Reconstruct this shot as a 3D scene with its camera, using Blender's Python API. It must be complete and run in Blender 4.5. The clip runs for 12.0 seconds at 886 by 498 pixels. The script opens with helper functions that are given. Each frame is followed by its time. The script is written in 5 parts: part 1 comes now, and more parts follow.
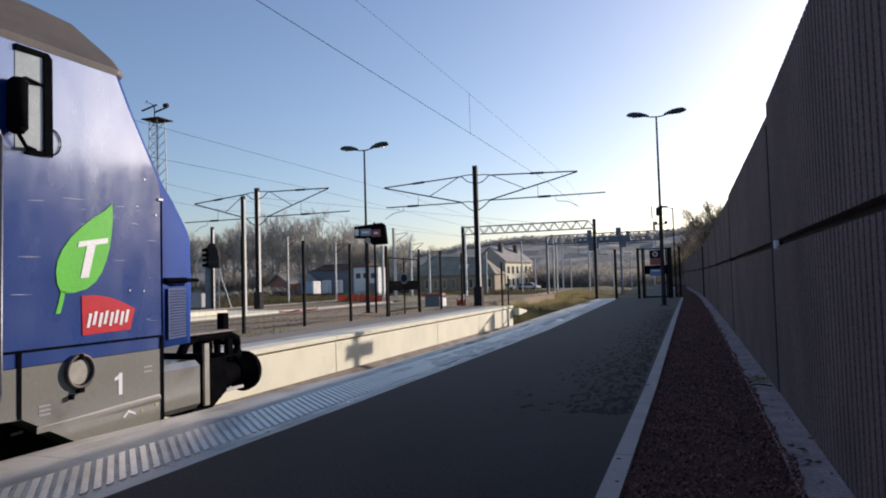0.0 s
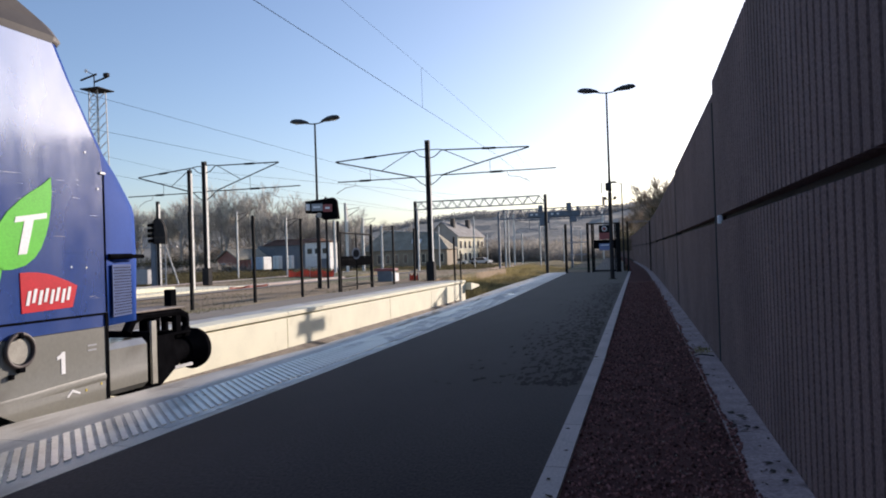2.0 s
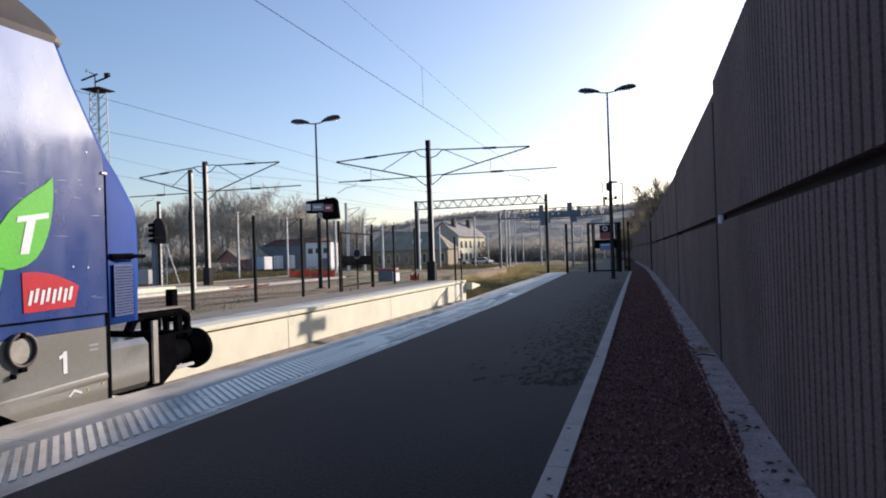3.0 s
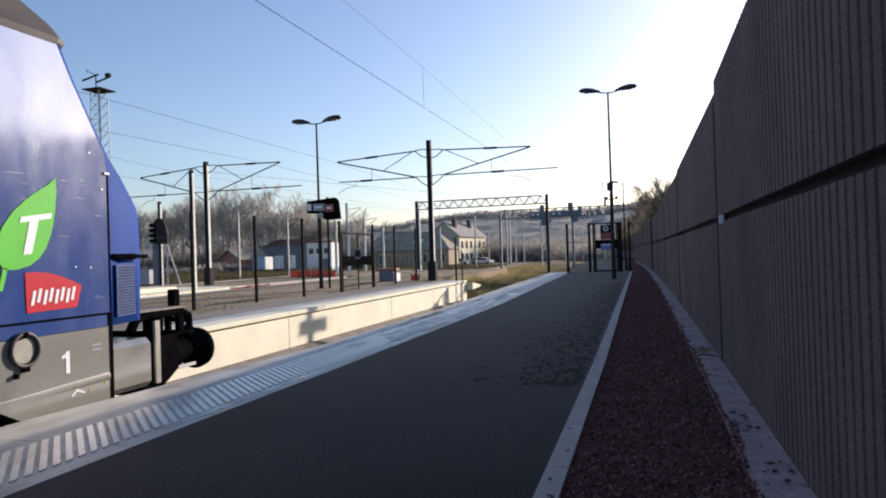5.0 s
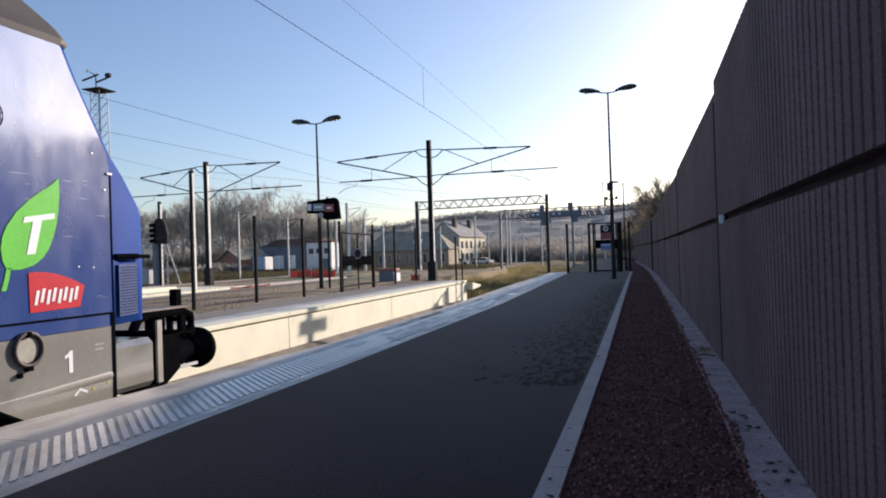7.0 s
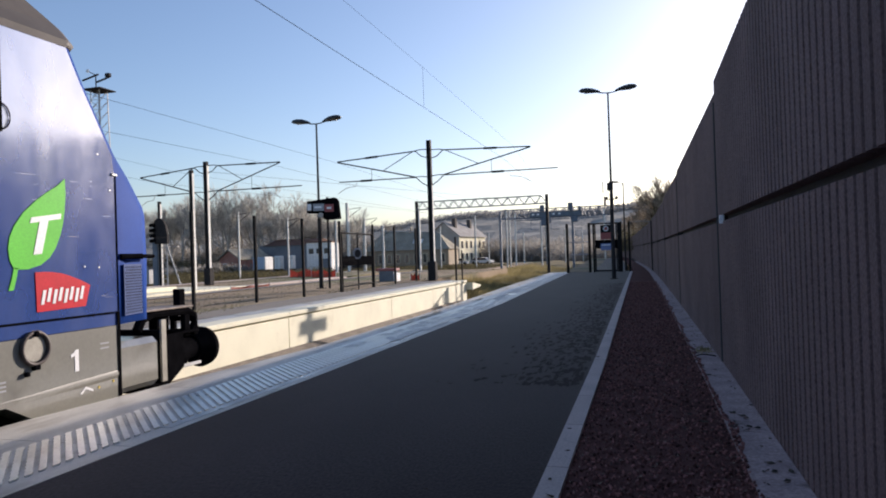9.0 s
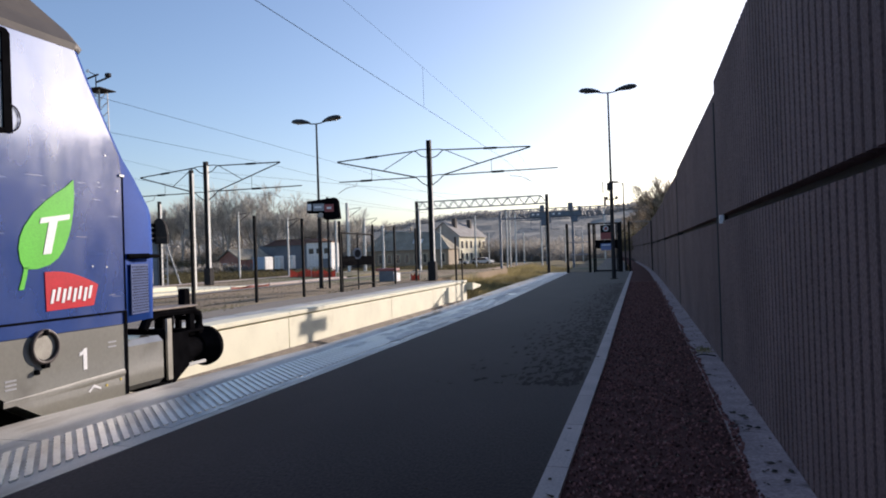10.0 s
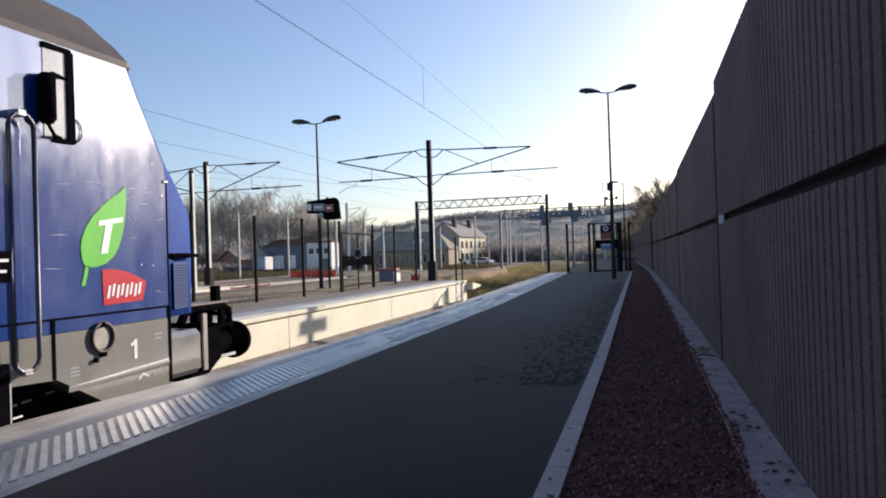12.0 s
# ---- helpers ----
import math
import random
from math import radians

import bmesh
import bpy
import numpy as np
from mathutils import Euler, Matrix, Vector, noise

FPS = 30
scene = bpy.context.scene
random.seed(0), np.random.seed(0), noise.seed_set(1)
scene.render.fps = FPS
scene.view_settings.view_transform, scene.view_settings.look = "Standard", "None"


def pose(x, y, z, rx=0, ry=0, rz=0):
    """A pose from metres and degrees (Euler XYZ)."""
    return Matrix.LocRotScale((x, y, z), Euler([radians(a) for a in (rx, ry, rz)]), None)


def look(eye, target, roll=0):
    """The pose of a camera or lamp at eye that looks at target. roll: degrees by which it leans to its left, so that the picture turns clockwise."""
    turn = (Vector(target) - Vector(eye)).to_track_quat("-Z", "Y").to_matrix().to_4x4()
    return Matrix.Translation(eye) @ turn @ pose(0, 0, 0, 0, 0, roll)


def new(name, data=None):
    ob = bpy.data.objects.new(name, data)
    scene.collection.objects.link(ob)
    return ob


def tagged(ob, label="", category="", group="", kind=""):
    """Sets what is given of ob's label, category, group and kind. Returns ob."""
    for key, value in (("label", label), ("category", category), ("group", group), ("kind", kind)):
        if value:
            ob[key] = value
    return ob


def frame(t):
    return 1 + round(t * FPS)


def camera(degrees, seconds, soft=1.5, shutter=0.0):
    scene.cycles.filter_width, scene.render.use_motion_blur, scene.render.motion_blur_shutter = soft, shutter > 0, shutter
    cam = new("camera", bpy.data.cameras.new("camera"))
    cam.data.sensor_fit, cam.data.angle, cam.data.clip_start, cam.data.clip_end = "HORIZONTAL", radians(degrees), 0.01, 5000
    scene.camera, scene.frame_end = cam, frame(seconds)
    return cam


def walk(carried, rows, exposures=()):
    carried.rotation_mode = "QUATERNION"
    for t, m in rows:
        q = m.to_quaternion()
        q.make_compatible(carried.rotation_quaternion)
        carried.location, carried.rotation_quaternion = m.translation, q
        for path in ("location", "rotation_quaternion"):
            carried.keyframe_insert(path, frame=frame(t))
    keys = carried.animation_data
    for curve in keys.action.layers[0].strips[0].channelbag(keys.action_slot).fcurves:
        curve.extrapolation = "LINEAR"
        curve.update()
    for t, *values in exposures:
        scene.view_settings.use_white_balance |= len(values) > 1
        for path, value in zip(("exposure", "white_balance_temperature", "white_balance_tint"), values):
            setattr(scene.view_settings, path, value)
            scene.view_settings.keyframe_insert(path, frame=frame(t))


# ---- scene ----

# ---------------- camera ----------------
cam = camera(65, 12.0, soft=1.9)
EYE = (0.0, 0.0, 1.25)


def aim(yaw, pitch, roll):
    """Camera pose from degrees left of the track, above the level, and lean."""
    y, p = radians(yaw), radians(pitch)
    way = Vector((-math.sin(y) * math.cos(p), math.cos(y) * math.cos(p), math.sin(p)))
    return look(EYE, Vector(EYE) + way * 10, roll)


walk(cam, [
    (0.0, aim(19.86, 2.67, -1.63)), (0.1, aim(19.17, 2.48, -1.66)), (0.2, aim(18.34, 1.83, -1.70)),
    (0.3, aim(17.80, 1.23, -1.74)), (0.4, aim(17.24, 0.66, -1.78)), (0.5, aim(17.00, 0.54, -1.80)),
    (0.7, aim(16.50, 0.54, -1.80)), (1.0, aim(16.17, 0.54, -1.81)), (1.5, aim(15.96, 0.51, -1.85)),
    (2.0, aim(16.01, 0.49, -1.86)), (3.0, aim(16.07, 0.48, -1.86)), (5.0, aim(16.13, 0.49, -1.87)),
    (12.0, aim(16.13, 0.49, -1.87))],
    exposures=[(0.0, 0.08, 6520, 20), (0.5, 0.14, 6520, 20), (1.2, 0.35, 6520, 20), (12.0, 0.35, 6520, 20)])

# ---------------- light ----------------
SUN_AZ, SUN_EL = 26.5, 13.9          # degrees to the right of the track, above the level
world = bpy.data.worlds.new("sky")
scene.world = world
world.use_nodes = True
wn, wl = world.node_tree.nodes, world.node_tree.links
sky = wn.new("ShaderNodeTexSky")
sky.sky_type, sky.sun_disc = "NISHITA", False
sky.sun_elevation, sky.sun_rotation = radians(SUN_EL), radians(SUN_AZ)
sky.air_density, sky.dust_density, sky.ozone_density, sky.altitude = 1.0, 1.2, 2.85, 100
wl.new(sky.outputs[0], wn["Background"].inputs[0])
wn["Background"].inputs[1].default_value = 0.15
sun_data = bpy.data.lights.new("sun", "SUN")
sun_data.energy, sun_data.angle, sun_data.color = 5.0, radians(0.45), (1.0, 0.92, 0.79)
sun = new("sun", sun_data)
a, e = radians(SUN_AZ), radians(SUN_EL)
sun.matrix_world = look((0, 0, 60), Vector((0, 0, 60)) - Vector((math.sin(a) * math.cos(e), math.cos(a) * math.cos(e), math.sin(e))))


# ---------------- materials ----------------
def mat(name, col, rough=0.75, metal=0.0, var=0.18, scale=2.5, fine=0.10, fscale=70.0, bump=0.15, bdist=0.01,
        stain=None, stain_scale=0.8, stain_cut=0.6, stain_soft=0.12, coat=0.0, coat_rough=0.12, spec=0.5, island=0.0, spread=None, rough_var=0.0, wave=0.0, trans=0.0, coat_var=0.0, coat_ior=1.6, sheen=0.0):
    m = bpy.data.materials.new(name)
    m.use_nodes = True
    n, l = m.node_tree.nodes, m.node_tree.links
    b = n["Principled BSDF"]
    b.inputs["Roughness"].default_value, b.inputs["Metallic"].default_value = rough, metal
    b.inputs["Coat Weight"].default_value, b.inputs["Coat Roughness"].default_value = coat, coat_rough
    b.inputs["Coat IOR"].default_value = coat_ior
    b.inputs["Specular IOR Level"].default_value = spec
    b.inputs["Sheen Weight"].default_value, b.inputs["Sheen Roughness"].default_value = sheen, 0.35
    tc = n.new("ShaderNodeTexCoord")
    mp = n.new("ShaderNodeMapping")
    mp.inputs["Scale"].default_value = spread or (1, 1, 1)
    l.new(tc.outputs["Object"], mp.inputs[0])

    def noise_node(sc, detail):
        t = n.new("ShaderNodeTexNoise")
        t.inputs["Scale"].default_value, t.inputs["Detail"].default_value = sc, detail
        l.new(mp.outputs[0], t.inputs["Vector"])
        return t

    def ramp(src, lo, hi, c0, c1):
        r = n.new("ShaderNodeValToRGB")
        r.color_ramp.elements[0].position, r.color_ramp.elements[1].position = lo, hi
        r.color_ramp.elements[0].color, r.color_ramp.elements[1].color = (*c0, 1), (*c1, 1)
        l.new(src, r.inputs[0])
        return r

    def mix(kind, fac, c0, c1):
        x = n.new("ShaderNodeMix")
        x.data_type, x.blend_type = "RGBA", kind
        if isinstance(fac, float):
            x.inputs[0].default_value = fac
        else:
            l.new(fac, x.inputs[0])
        l.new(c0, x.inputs[6])
        l.new(c1, x.inputs[7])
        return x.outputs[2]

    big, small = noise_node(scale, 4), noise_node(fscale, 3)
    c = ramp(big.outputs[0], 0.3, 0.7, [v * (1 - var) for v in col], [v * (1 + var) for v in col]).outputs[0]
    g = ramp(small.outputs[0], 0.3, 0.7, [1 - fine] * 3, [1 + fine] * 3).outputs[0]
    c = mix("MULTIPLY", 1.0, c, g)
    if stain:
        s = noise_node(stain_scale, 6)
        f = ramp(s.outputs[0], stain_cut, stain_cut + stain_soft, (0, 0, 0), (1, 1, 1)).outputs[0]
        rgb = n.new("ShaderNodeRGB")
        rgb.outputs[0].default_value = (*stain, 1)
        c = mix("MIX", f, c, rgb.outputs[0])
    if island:
        geo = n.new("ShaderNodeNewGeometry")
        f = ramp(geo.outputs["Random Per Island"], 0, 1, [1 - island] * 3, [1 + island] * 3).outputs[0]
        c = mix("MULTIPLY", 1.0, c, f)
    l.new(c, b.inputs["Base Color"])
    if rough_var:
        sm = noise_node(1.7, 7)
        rg = n.new("ShaderNodeMapRange")
        rg.inputs["From Min"].default_value, rg.inputs["From Max"].default_value = 0.35, 0.65
        rg.inputs["To Min"].default_value, rg.inputs["To Max"].default_value = rough - rough_var, rough + rough_var
        l.new(sm.outputs[0], rg.inputs["Value"])
        l.new(rg.outputs[0], b.inputs["Roughness"])
    if bump:
        bp = n.new("ShaderNodeBump")
        bp.inputs["Strength"].default_value, bp.inputs["Distance"].default_value = bump, bdist
        l.new(small.outputs[0], bp.inputs["Height"])
        if wave:
            wv = noise_node(0.8, 3)
            wb = n.new("ShaderNodeBump")
            wb.inputs["Strength"].default_value, wb.inputs["Distance"].default_value = 1.0, wave
            l.new(wv.outputs[0], wb.inputs["Height"])
            l.new(wb.outputs[0], bp.inputs["Normal"])
            l.new(wb.outputs[0], b.inputs["Coat Normal"])
        l.new(bp.outputs[0], b.inputs["Normal"])
    if coat_var:
        smear = noise_node(2.2, 8)
        smear.inputs["Roughness"].default_value = 0.65
        cr = n.new("ShaderNodeMapRange")
        cr.inputs["From Min"].default_value, cr.inputs["From Max"].default_value = 0.35, 0.7
        cr.inputs["To Min"].default_value, cr.inputs["To Max"].default_value = max(0.02, coat_rough - coat_var), coat_rough + coat_var
        l.new(smear.outputs[0], cr.inputs["Value"])
        l.new(cr.outputs[0], b.inputs["Coat Roughness"])
    if trans:
        tl, mx = n.new("ShaderNodeBsdfTranslucent"), n.new("ShaderNodeMixShader")
        mx.inputs[0].default_value = trans
        l.new(c, tl.inputs["Color"])
        l.new(b.outputs[0], mx.inputs[1])
        l.new(tl.outputs[0], mx.inputs[2])
        l.new(mx.outputs[0], n["Material Output"].inputs["Surface"])
    return m


# a sheen lobe lightens the asphalt where it is seen at a low angle
M_ASPHALT = mat("asphalt", (0.035, 0.0245, 0.024), 0.88, var=0.22, scale=0.9, fine=0.5, fscale=60, bump=0.35, stain=(0.029, 0.020, 0.0195), stain_scale=0.7, stain_cut=0.46, stain_soft=0.25, spec=0.10, spread=(1, 0.5, 1), sheen=0.14)
M_CONC = mat("pale_concrete", (0.78, 0.74, 0.56), 0.8, var=0.07, scale=1.2, fine=0.08, fscale=50, stain=(0.62, 0.56, 0.40), stain_scale=1.7, stain_cut=0.60, stain_soft=0.2)
M_KERB = mat("kerb_concrete", (0.52, 0.43, 0.385), 0.85, spec=0.2, var=0.12, scale=2, fine=0.15, fscale=60, stain=(0.22, 0.21, 0.18), stain_scale=3, stain_cut=0.66)
M_EDGE = mat("edge_slab", (0.50, 0.47, 0.415), 0.45, var=0.14, scale=2.5, fine=0.12, fscale=80, stain=(0.30, 0.255, 0.20), stain_scale=2.6, stain_cut=0.50, stain_soft=0.2, spread=(1.6, 0.5, 1))
M_FOOT = mat("footing_concrete", (0.43, 0.325, 0.305), 0.9, spec=0.1, var=0.2, scale=3, fine=0.25, fscale=50, stain=(0.07, 0.05, 0.042), stain_scale=2.2, stain_cut=0.58, stain_soft=0.1)
M_RIB = mat("tactile_metal", (0.70, 0.69, 0.65), 0.36, metal=1.0, var=0.2, scale=3, fine=0.12, fscale=60, bump=0.1, rough_var=0.08)
M_PLATE = mat("dull_plate", (0.40, 0.40, 0.39), 0.36, metal=0.5, var=0.2, scale=3, fine=0.15, fscale=60, bump=0.1, rough_var=0.1)
M_WALL = mat("wall_concrete", (0.212, 0.146, 0.134), 0.9, spec=0.1, var=0.16, scale=1.1, fine=0.35, fscale=95, bump=0.55, bdist=0.010, spread=(1, 1, 0.7), stain=(0.152, 0.106, 0.098), stain_scale=0.6, stain_cut=0.5, stain_soft=0.3)
M_WALLDARK = mat("wall_joint", (0.05, 0.048, 0.047), 0.95)
M_GRAVEL = mat("red_gravel", (0.12, 0.054, 0.047), 0.95, spec=0.05, var=0.3, scale=3, fine=0.4, fscale=90, bump=0.8)
M_PEBBLE = mat("pebbles", (0.215, 0.098, 0.084), 0.9, spec=0.1, var=0.3, scale=20, island=0.8)
M_LITTER = mat("dry_litter", (0.21, 0.155, 0.12), 0.9, spec=0.1, var=0.3, scale=20, island=0.7)
M_BALLAST = mat("ballast", (0.20, 0.165, 0.13), 0.95, var=0.3, scale=1.5, fine=0.45, fscale=30, bump=1.0, bdist=0.03)
M_GROUND = mat("ground_soil", (0.27, 0.19, 0.11), 0.95, var=0.35, scale=0.15, fine=0.3, fscale=9, bump=0.8, bdist=0.05, stain=(0.10, 0.115, 0.045), stain_scale=0.06, stain_cut=0.5)
M_STEEL = mat("galvanised_steel", (0.42, 0.42, 0.42), 0.5, metal=0.5, var=0.15, scale=3)
M_FENCE = mat("fence_paint", (0.016, 0.0155, 0.016), 0.7, var=0.2, scale=4, spec=0.03)
M_DARKSTEEL = mat("dark_steel", (0.034, 0.032, 0.033), 0.7, var=0.2, scale=4, spec=0.05)
M_RAIL = mat("rail_steel", (0.20, 0.13, 0.09), 0.55, metal=0.5)
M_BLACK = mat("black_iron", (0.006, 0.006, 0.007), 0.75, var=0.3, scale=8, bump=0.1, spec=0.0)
M_BLUE = mat("blue_paint", (0.012, 0.064, 0.29), 0.27, var=0.10, scale=1.2, fine=0.05, fscale=30, bump=0.01, coat=1.0, coat_rough=0.10, coat_var=0.085, coat_ior=3.1, spec=0.7, stain=(0.020, 0.076, 0.29), stain_scale=2.5, stain_cut=0.62, wave=0.012, rough_var=0.06, spread=(1, 0.9, 0.5))
# darker, duller copy of blue_paint that holds down sun glare on the front
M_BLUEMUTED = mat("blue_paint_muted", (0.011, 0.052, 0.25), 0.6, var=0.12, scale=1.5, fine=0.06, fscale=30, bump=0.02, spec=0.07)
M_GREYP = mat("grey_paint", (0.225, 0.220, 0.185), 0.40, var=0.10, scale=1.5, fine=0.06, fscale=30, bump=0.03, coat=1.0, coat_rough=0.17, coat_ior=2.8, stain=(0.16, 0.150, 0.12), stain_scale=1.5, stain_cut=0.58, wave=0.006)
M_TREAD = mat("worn_tread", (0.26, 0.21, 0.17), 0.7, var=0.3, scale=9, fine=0.2, bump=0.2)
M_ROOF = mat("roof_grey", (0.076, 0.063, 0.052), 0.65, var=0.2, scale=2, fine=0.1, fscale=20, bump=0.05)
M_GREEN = mat("green_film", (0.10, 0.55, 0.04), 0.5, var=0.08, scale=3, bump=0, spec=0.2)
M_WHITE = mat("white_film", (0.80, 0.80, 0.80), 0.45, var=0.03, scale=3, bump=0)
M_YELLOW = mat("yellow_film", (0.55, 0.42, 0.05), 0.5, var=0.08, bump=0)
M_RED = mat("red_film", (0.58, 0.015, 0.03), 0.5, var=0.12, scale=3, bump=0, spec=0.15)


M_GLASS = mat("cab_glass", (0.02, 0.025, 0.03), 0.06, var=0.1, bump=0, spec=0.8)
# pale base colour stands for bright sky mirrored in the cab window
M_PANEGLARE = mat("pane_sky_glare", (0.30, 0.34, 0.33), 0.25, var=0.2, scale=3, coat=1.0, coat_rough=0.05)
M_DAMP = mat("damp_asphalt", (0.0245, 0.0175, 0.017), 0.87, var=0.35, scale=1.2, fine=0.45, fscale=55, bump=0.35, spec=0.12)
M_LEAF = mat("dead_leaf", (0.05, 0.035, 0.022), 0.9, var=0.3, scale=20, island=0.5)
M_CHROME = mat("bright_steel", (0.10, 0.10, 0.115), 0.42, metal=0.8, var=0.1)
M_GRILL = mat("blue_grille", (0.055, 0.085, 0.20), 0.6, spec=0.1)
M_RUST = mat("worn_iron", (0.055, 0.040, 0.036), 0.6, var=0.3, scale=10, bump=0.2)
M_COVER = mat("pale_cover", (0.33, 0.31, 0.26), 0.5, var=0.2, scale=8)
M_LAMPHEAD = mat("lamp_head", (0.03, 0.032, 0.035), 0.45, metal=0.2)
M_DIFFUSER = mat("lamp_diffuser", (0.45, 0.45, 0.43), 0.3)
M_SIGNGREY = mat("sign_grey", (0.30, 0.31, 0.33), 0.5, var=0.05)
M_SIGNBLUE = mat("sign_blue", (0.14, 0.19, 0.36), 0.5, var=0.05)
M_SIGNRED = mat("sign_dull_red", (0.30, 0.07, 0.065), 0.55, var=0.1)
M_CREAM = mat("cream_render", (0.82, 0.74, 0.53), 0.85, var=0.12, scale=0.4, fscale=6)
M_WHITEWALL = mat("white_render", (0.72, 0.71, 0.68), 0.8, var=0.08, scale=0.4, fscale=6)
M_SLATE = mat("slate_roof", (0.33, 0.31, 0.29), 0.8, spec=0.1, var=0.2, scale=0.6, fscale=8)
M_OLDROOF = mat("mossy_roof", (0.32, 0.29, 0.23), 0.9, spec=0.05, var=0.25, scale=0.5, fscale=8)
M_STONE = mat("brown_stone_wall", (0.30, 0.24, 0.17), 0.9, var=0.2, scale=0.6, fscale=8)
M_BRICK = mat("brick_wall", (0.36, 0.16, 0.12), 0.9, var=0.2, scale=0.8, fscale=10)
M_WINDOW = mat("dark_pane", (0.03, 0.033, 0.04), 0.15, var=0.2, bump=0)
M_SHED = mat("blue_grey_cladding", (0.17, 0.185, 0.205), 0.7, spec=0.1, var=0.12, scale=0.3, fscale=5)
# pale blue stands for the shaded end of a white trailer
M_SHADEBLUE = mat("shade_blue", (0.38, 0.45, 0.55), 0.5, var=0.1)
# grey for the shaded gable end, and for ridge tiles
M_SHADETILE = mat("gable_shade_and_tile", (0.36, 0.345, 0.31), 0.9, var=0.12, scale=0.5, fscale=6)
M_OLDBRICK = mat("sooty_chimney", (0.085, 0.07, 0.06), 0.9, var=0.2)
M_REDROOF = mat("brown_tile_roof", (0.16, 0.095, 0.075), 0.9, spec=0.05, var=0.25, scale=0.6, fscale=8)
M_SCRUB = mat("olive_scrub", (0.105, 0.09, 0.045), 0.95, var=0.4, scale=0.3, fscale=5, island=0.5, trans=0.4)
M_DIRT = mat("dried_dirt", (0.33, 0.275, 0.20), 0.9, var=0.3, scale=8)
M_WORN = mat("worn_paint", (0.56, 0.54, 0.49), 0.5, var=0.2, scale=6, fine=0.2)
M_ORANGE = mat("orange_mesh", (0.40, 0.10, 0.06), 0.6, var=0.2, scale=2)
# bark and twigs of the far trees, lightened in colour to stand for haze
M_HAZEBARK = mat("bark", (0.36, 0.33, 0.29), 0.95, var=0.3, scale=3, fscale=20)
M_HAZETWIG = mat("twigs", (0.62, 0.60, 0.56), 0.95, var=0.3, scale=0.3, fscale=4, island=0.3, trans=0.6)
M_NEARTWIG = mat("brown_twigs", (0.50, 0.43, 0.34), 0.95, var=0.3, scale=0.3, fscale=4, island=0.3, trans=0.6)
M_BRUSH = mat("brushwood", (0.33, 0.305, 0.27), 0.95, var=0.3, scale=0.3, fscale=4, island=0.2, trans=0.5)
# hill colours are paled, so the distance haze sits in the base colour
M_HAZEWOOD = mat("hazed_woodland", (0.29, 0.27, 0.23), 0.95, var=0.22, scale=0.035, fscale=0.35, fine=0.25, bump=0.6, bdist=0.8, stain=(0.22, 0.21, 0.18), stain_scale=0.012, stain_cut=0.5, stain_soft=0.2)
M_HAZETREES = mat("hazed_far_trees", (0.33, 0.325, 0.31), 0.95, var=0.15, scale=0.04, fscale=0.5, bump=0, island=0.05, trans=0.5)
M_YARDGRASS = mat("yard_grass", (0.14, 0.13, 0.05), 0.95, var=0.35, scale=0.5, fscale=20, island=0.45, trans=0.4)
M_GRASS = mat("dry_grass", (0.29, 0.235, 0.105), 0.95, var=0.4, scale=0.8, fscale=20, island=0.45, trans=0.5)
M_EVERGREEN = mat("evergreen_leaves", (0.14, 0.12, 0.065), 0.85, var=0.3, scale=1, island=0.5, trans=0.2, spec=0.1)
M_CONCPOLE = mat("concrete_pole", (0.76, 0.74, 0.68), 0.85, var=0.12, scale=1.5)
M_WIRE = mat("copper_wire", (0.02, 0.02, 0.022), 0.9, bump=0, spec=0.0)
M_BOGIE = mat("bogie_black", (0.008, 0.0075, 0.007), 0.8, var=0.3, scale=5, bump=0.3, spec=0.1)
M_SIGBLUE = mat("signal_beam_paint", (0.12, 0.15, 0.19), 0.6)


# ---------------- mesh helpers ----------------
def link(name, bm, material, parent=None, smooth=False):
    me = bpy.data.meshes.new(name)
    bmesh.ops.recalc_face_normals(bm, faces=bm.faces)
    bm.to_mesh(me)
    bm.free()
    if smooth:
        me.shade_smooth()
    for one in material if isinstance(material, (list, tuple)) else [material]:
        me.materials.append(one)
    ob = new(name, me)
    ob.parent = parent
    return ob


def part(name, bm, material, parent, label="", smooth=False):
    ob = link(name, bm, material, parent, smooth)
    return tagged(ob, label) if label else ob


def thing(name, label, category, at=(0, 0, 0), turn=0.0, group="", kind=""):
    ob = new(name)
    ob.matrix_world = pose(*at, 0, 0, turn)
    ob.empty_display_size = 0.2
    return tagged(ob, label, category, group, kind)


def box(bm, x0, x1, y0, y1, z0, z1, bevel=0.0, mi=0):
    vs = [bm.verts.new((x, y, z)) for x in (x0, x1) for y in (y0, y1) for z in (z0, z1)]
    fs = [bm.faces.new([vs[i] for i in q]) for q in ((0, 1, 3, 2), (4, 6, 7, 5), (0, 4, 5, 1), (2, 3, 7, 6), (0, 2, 6, 4), (1, 5, 7, 3))]
    for f in fs:
        f.material_index = mi
    if bevel:
        es = list({e for f in fs for e in f.edges})
        bmesh.ops.bevel(bm, geom=es, offset=bevel, segments=1, affect="EDGES")
    return bm


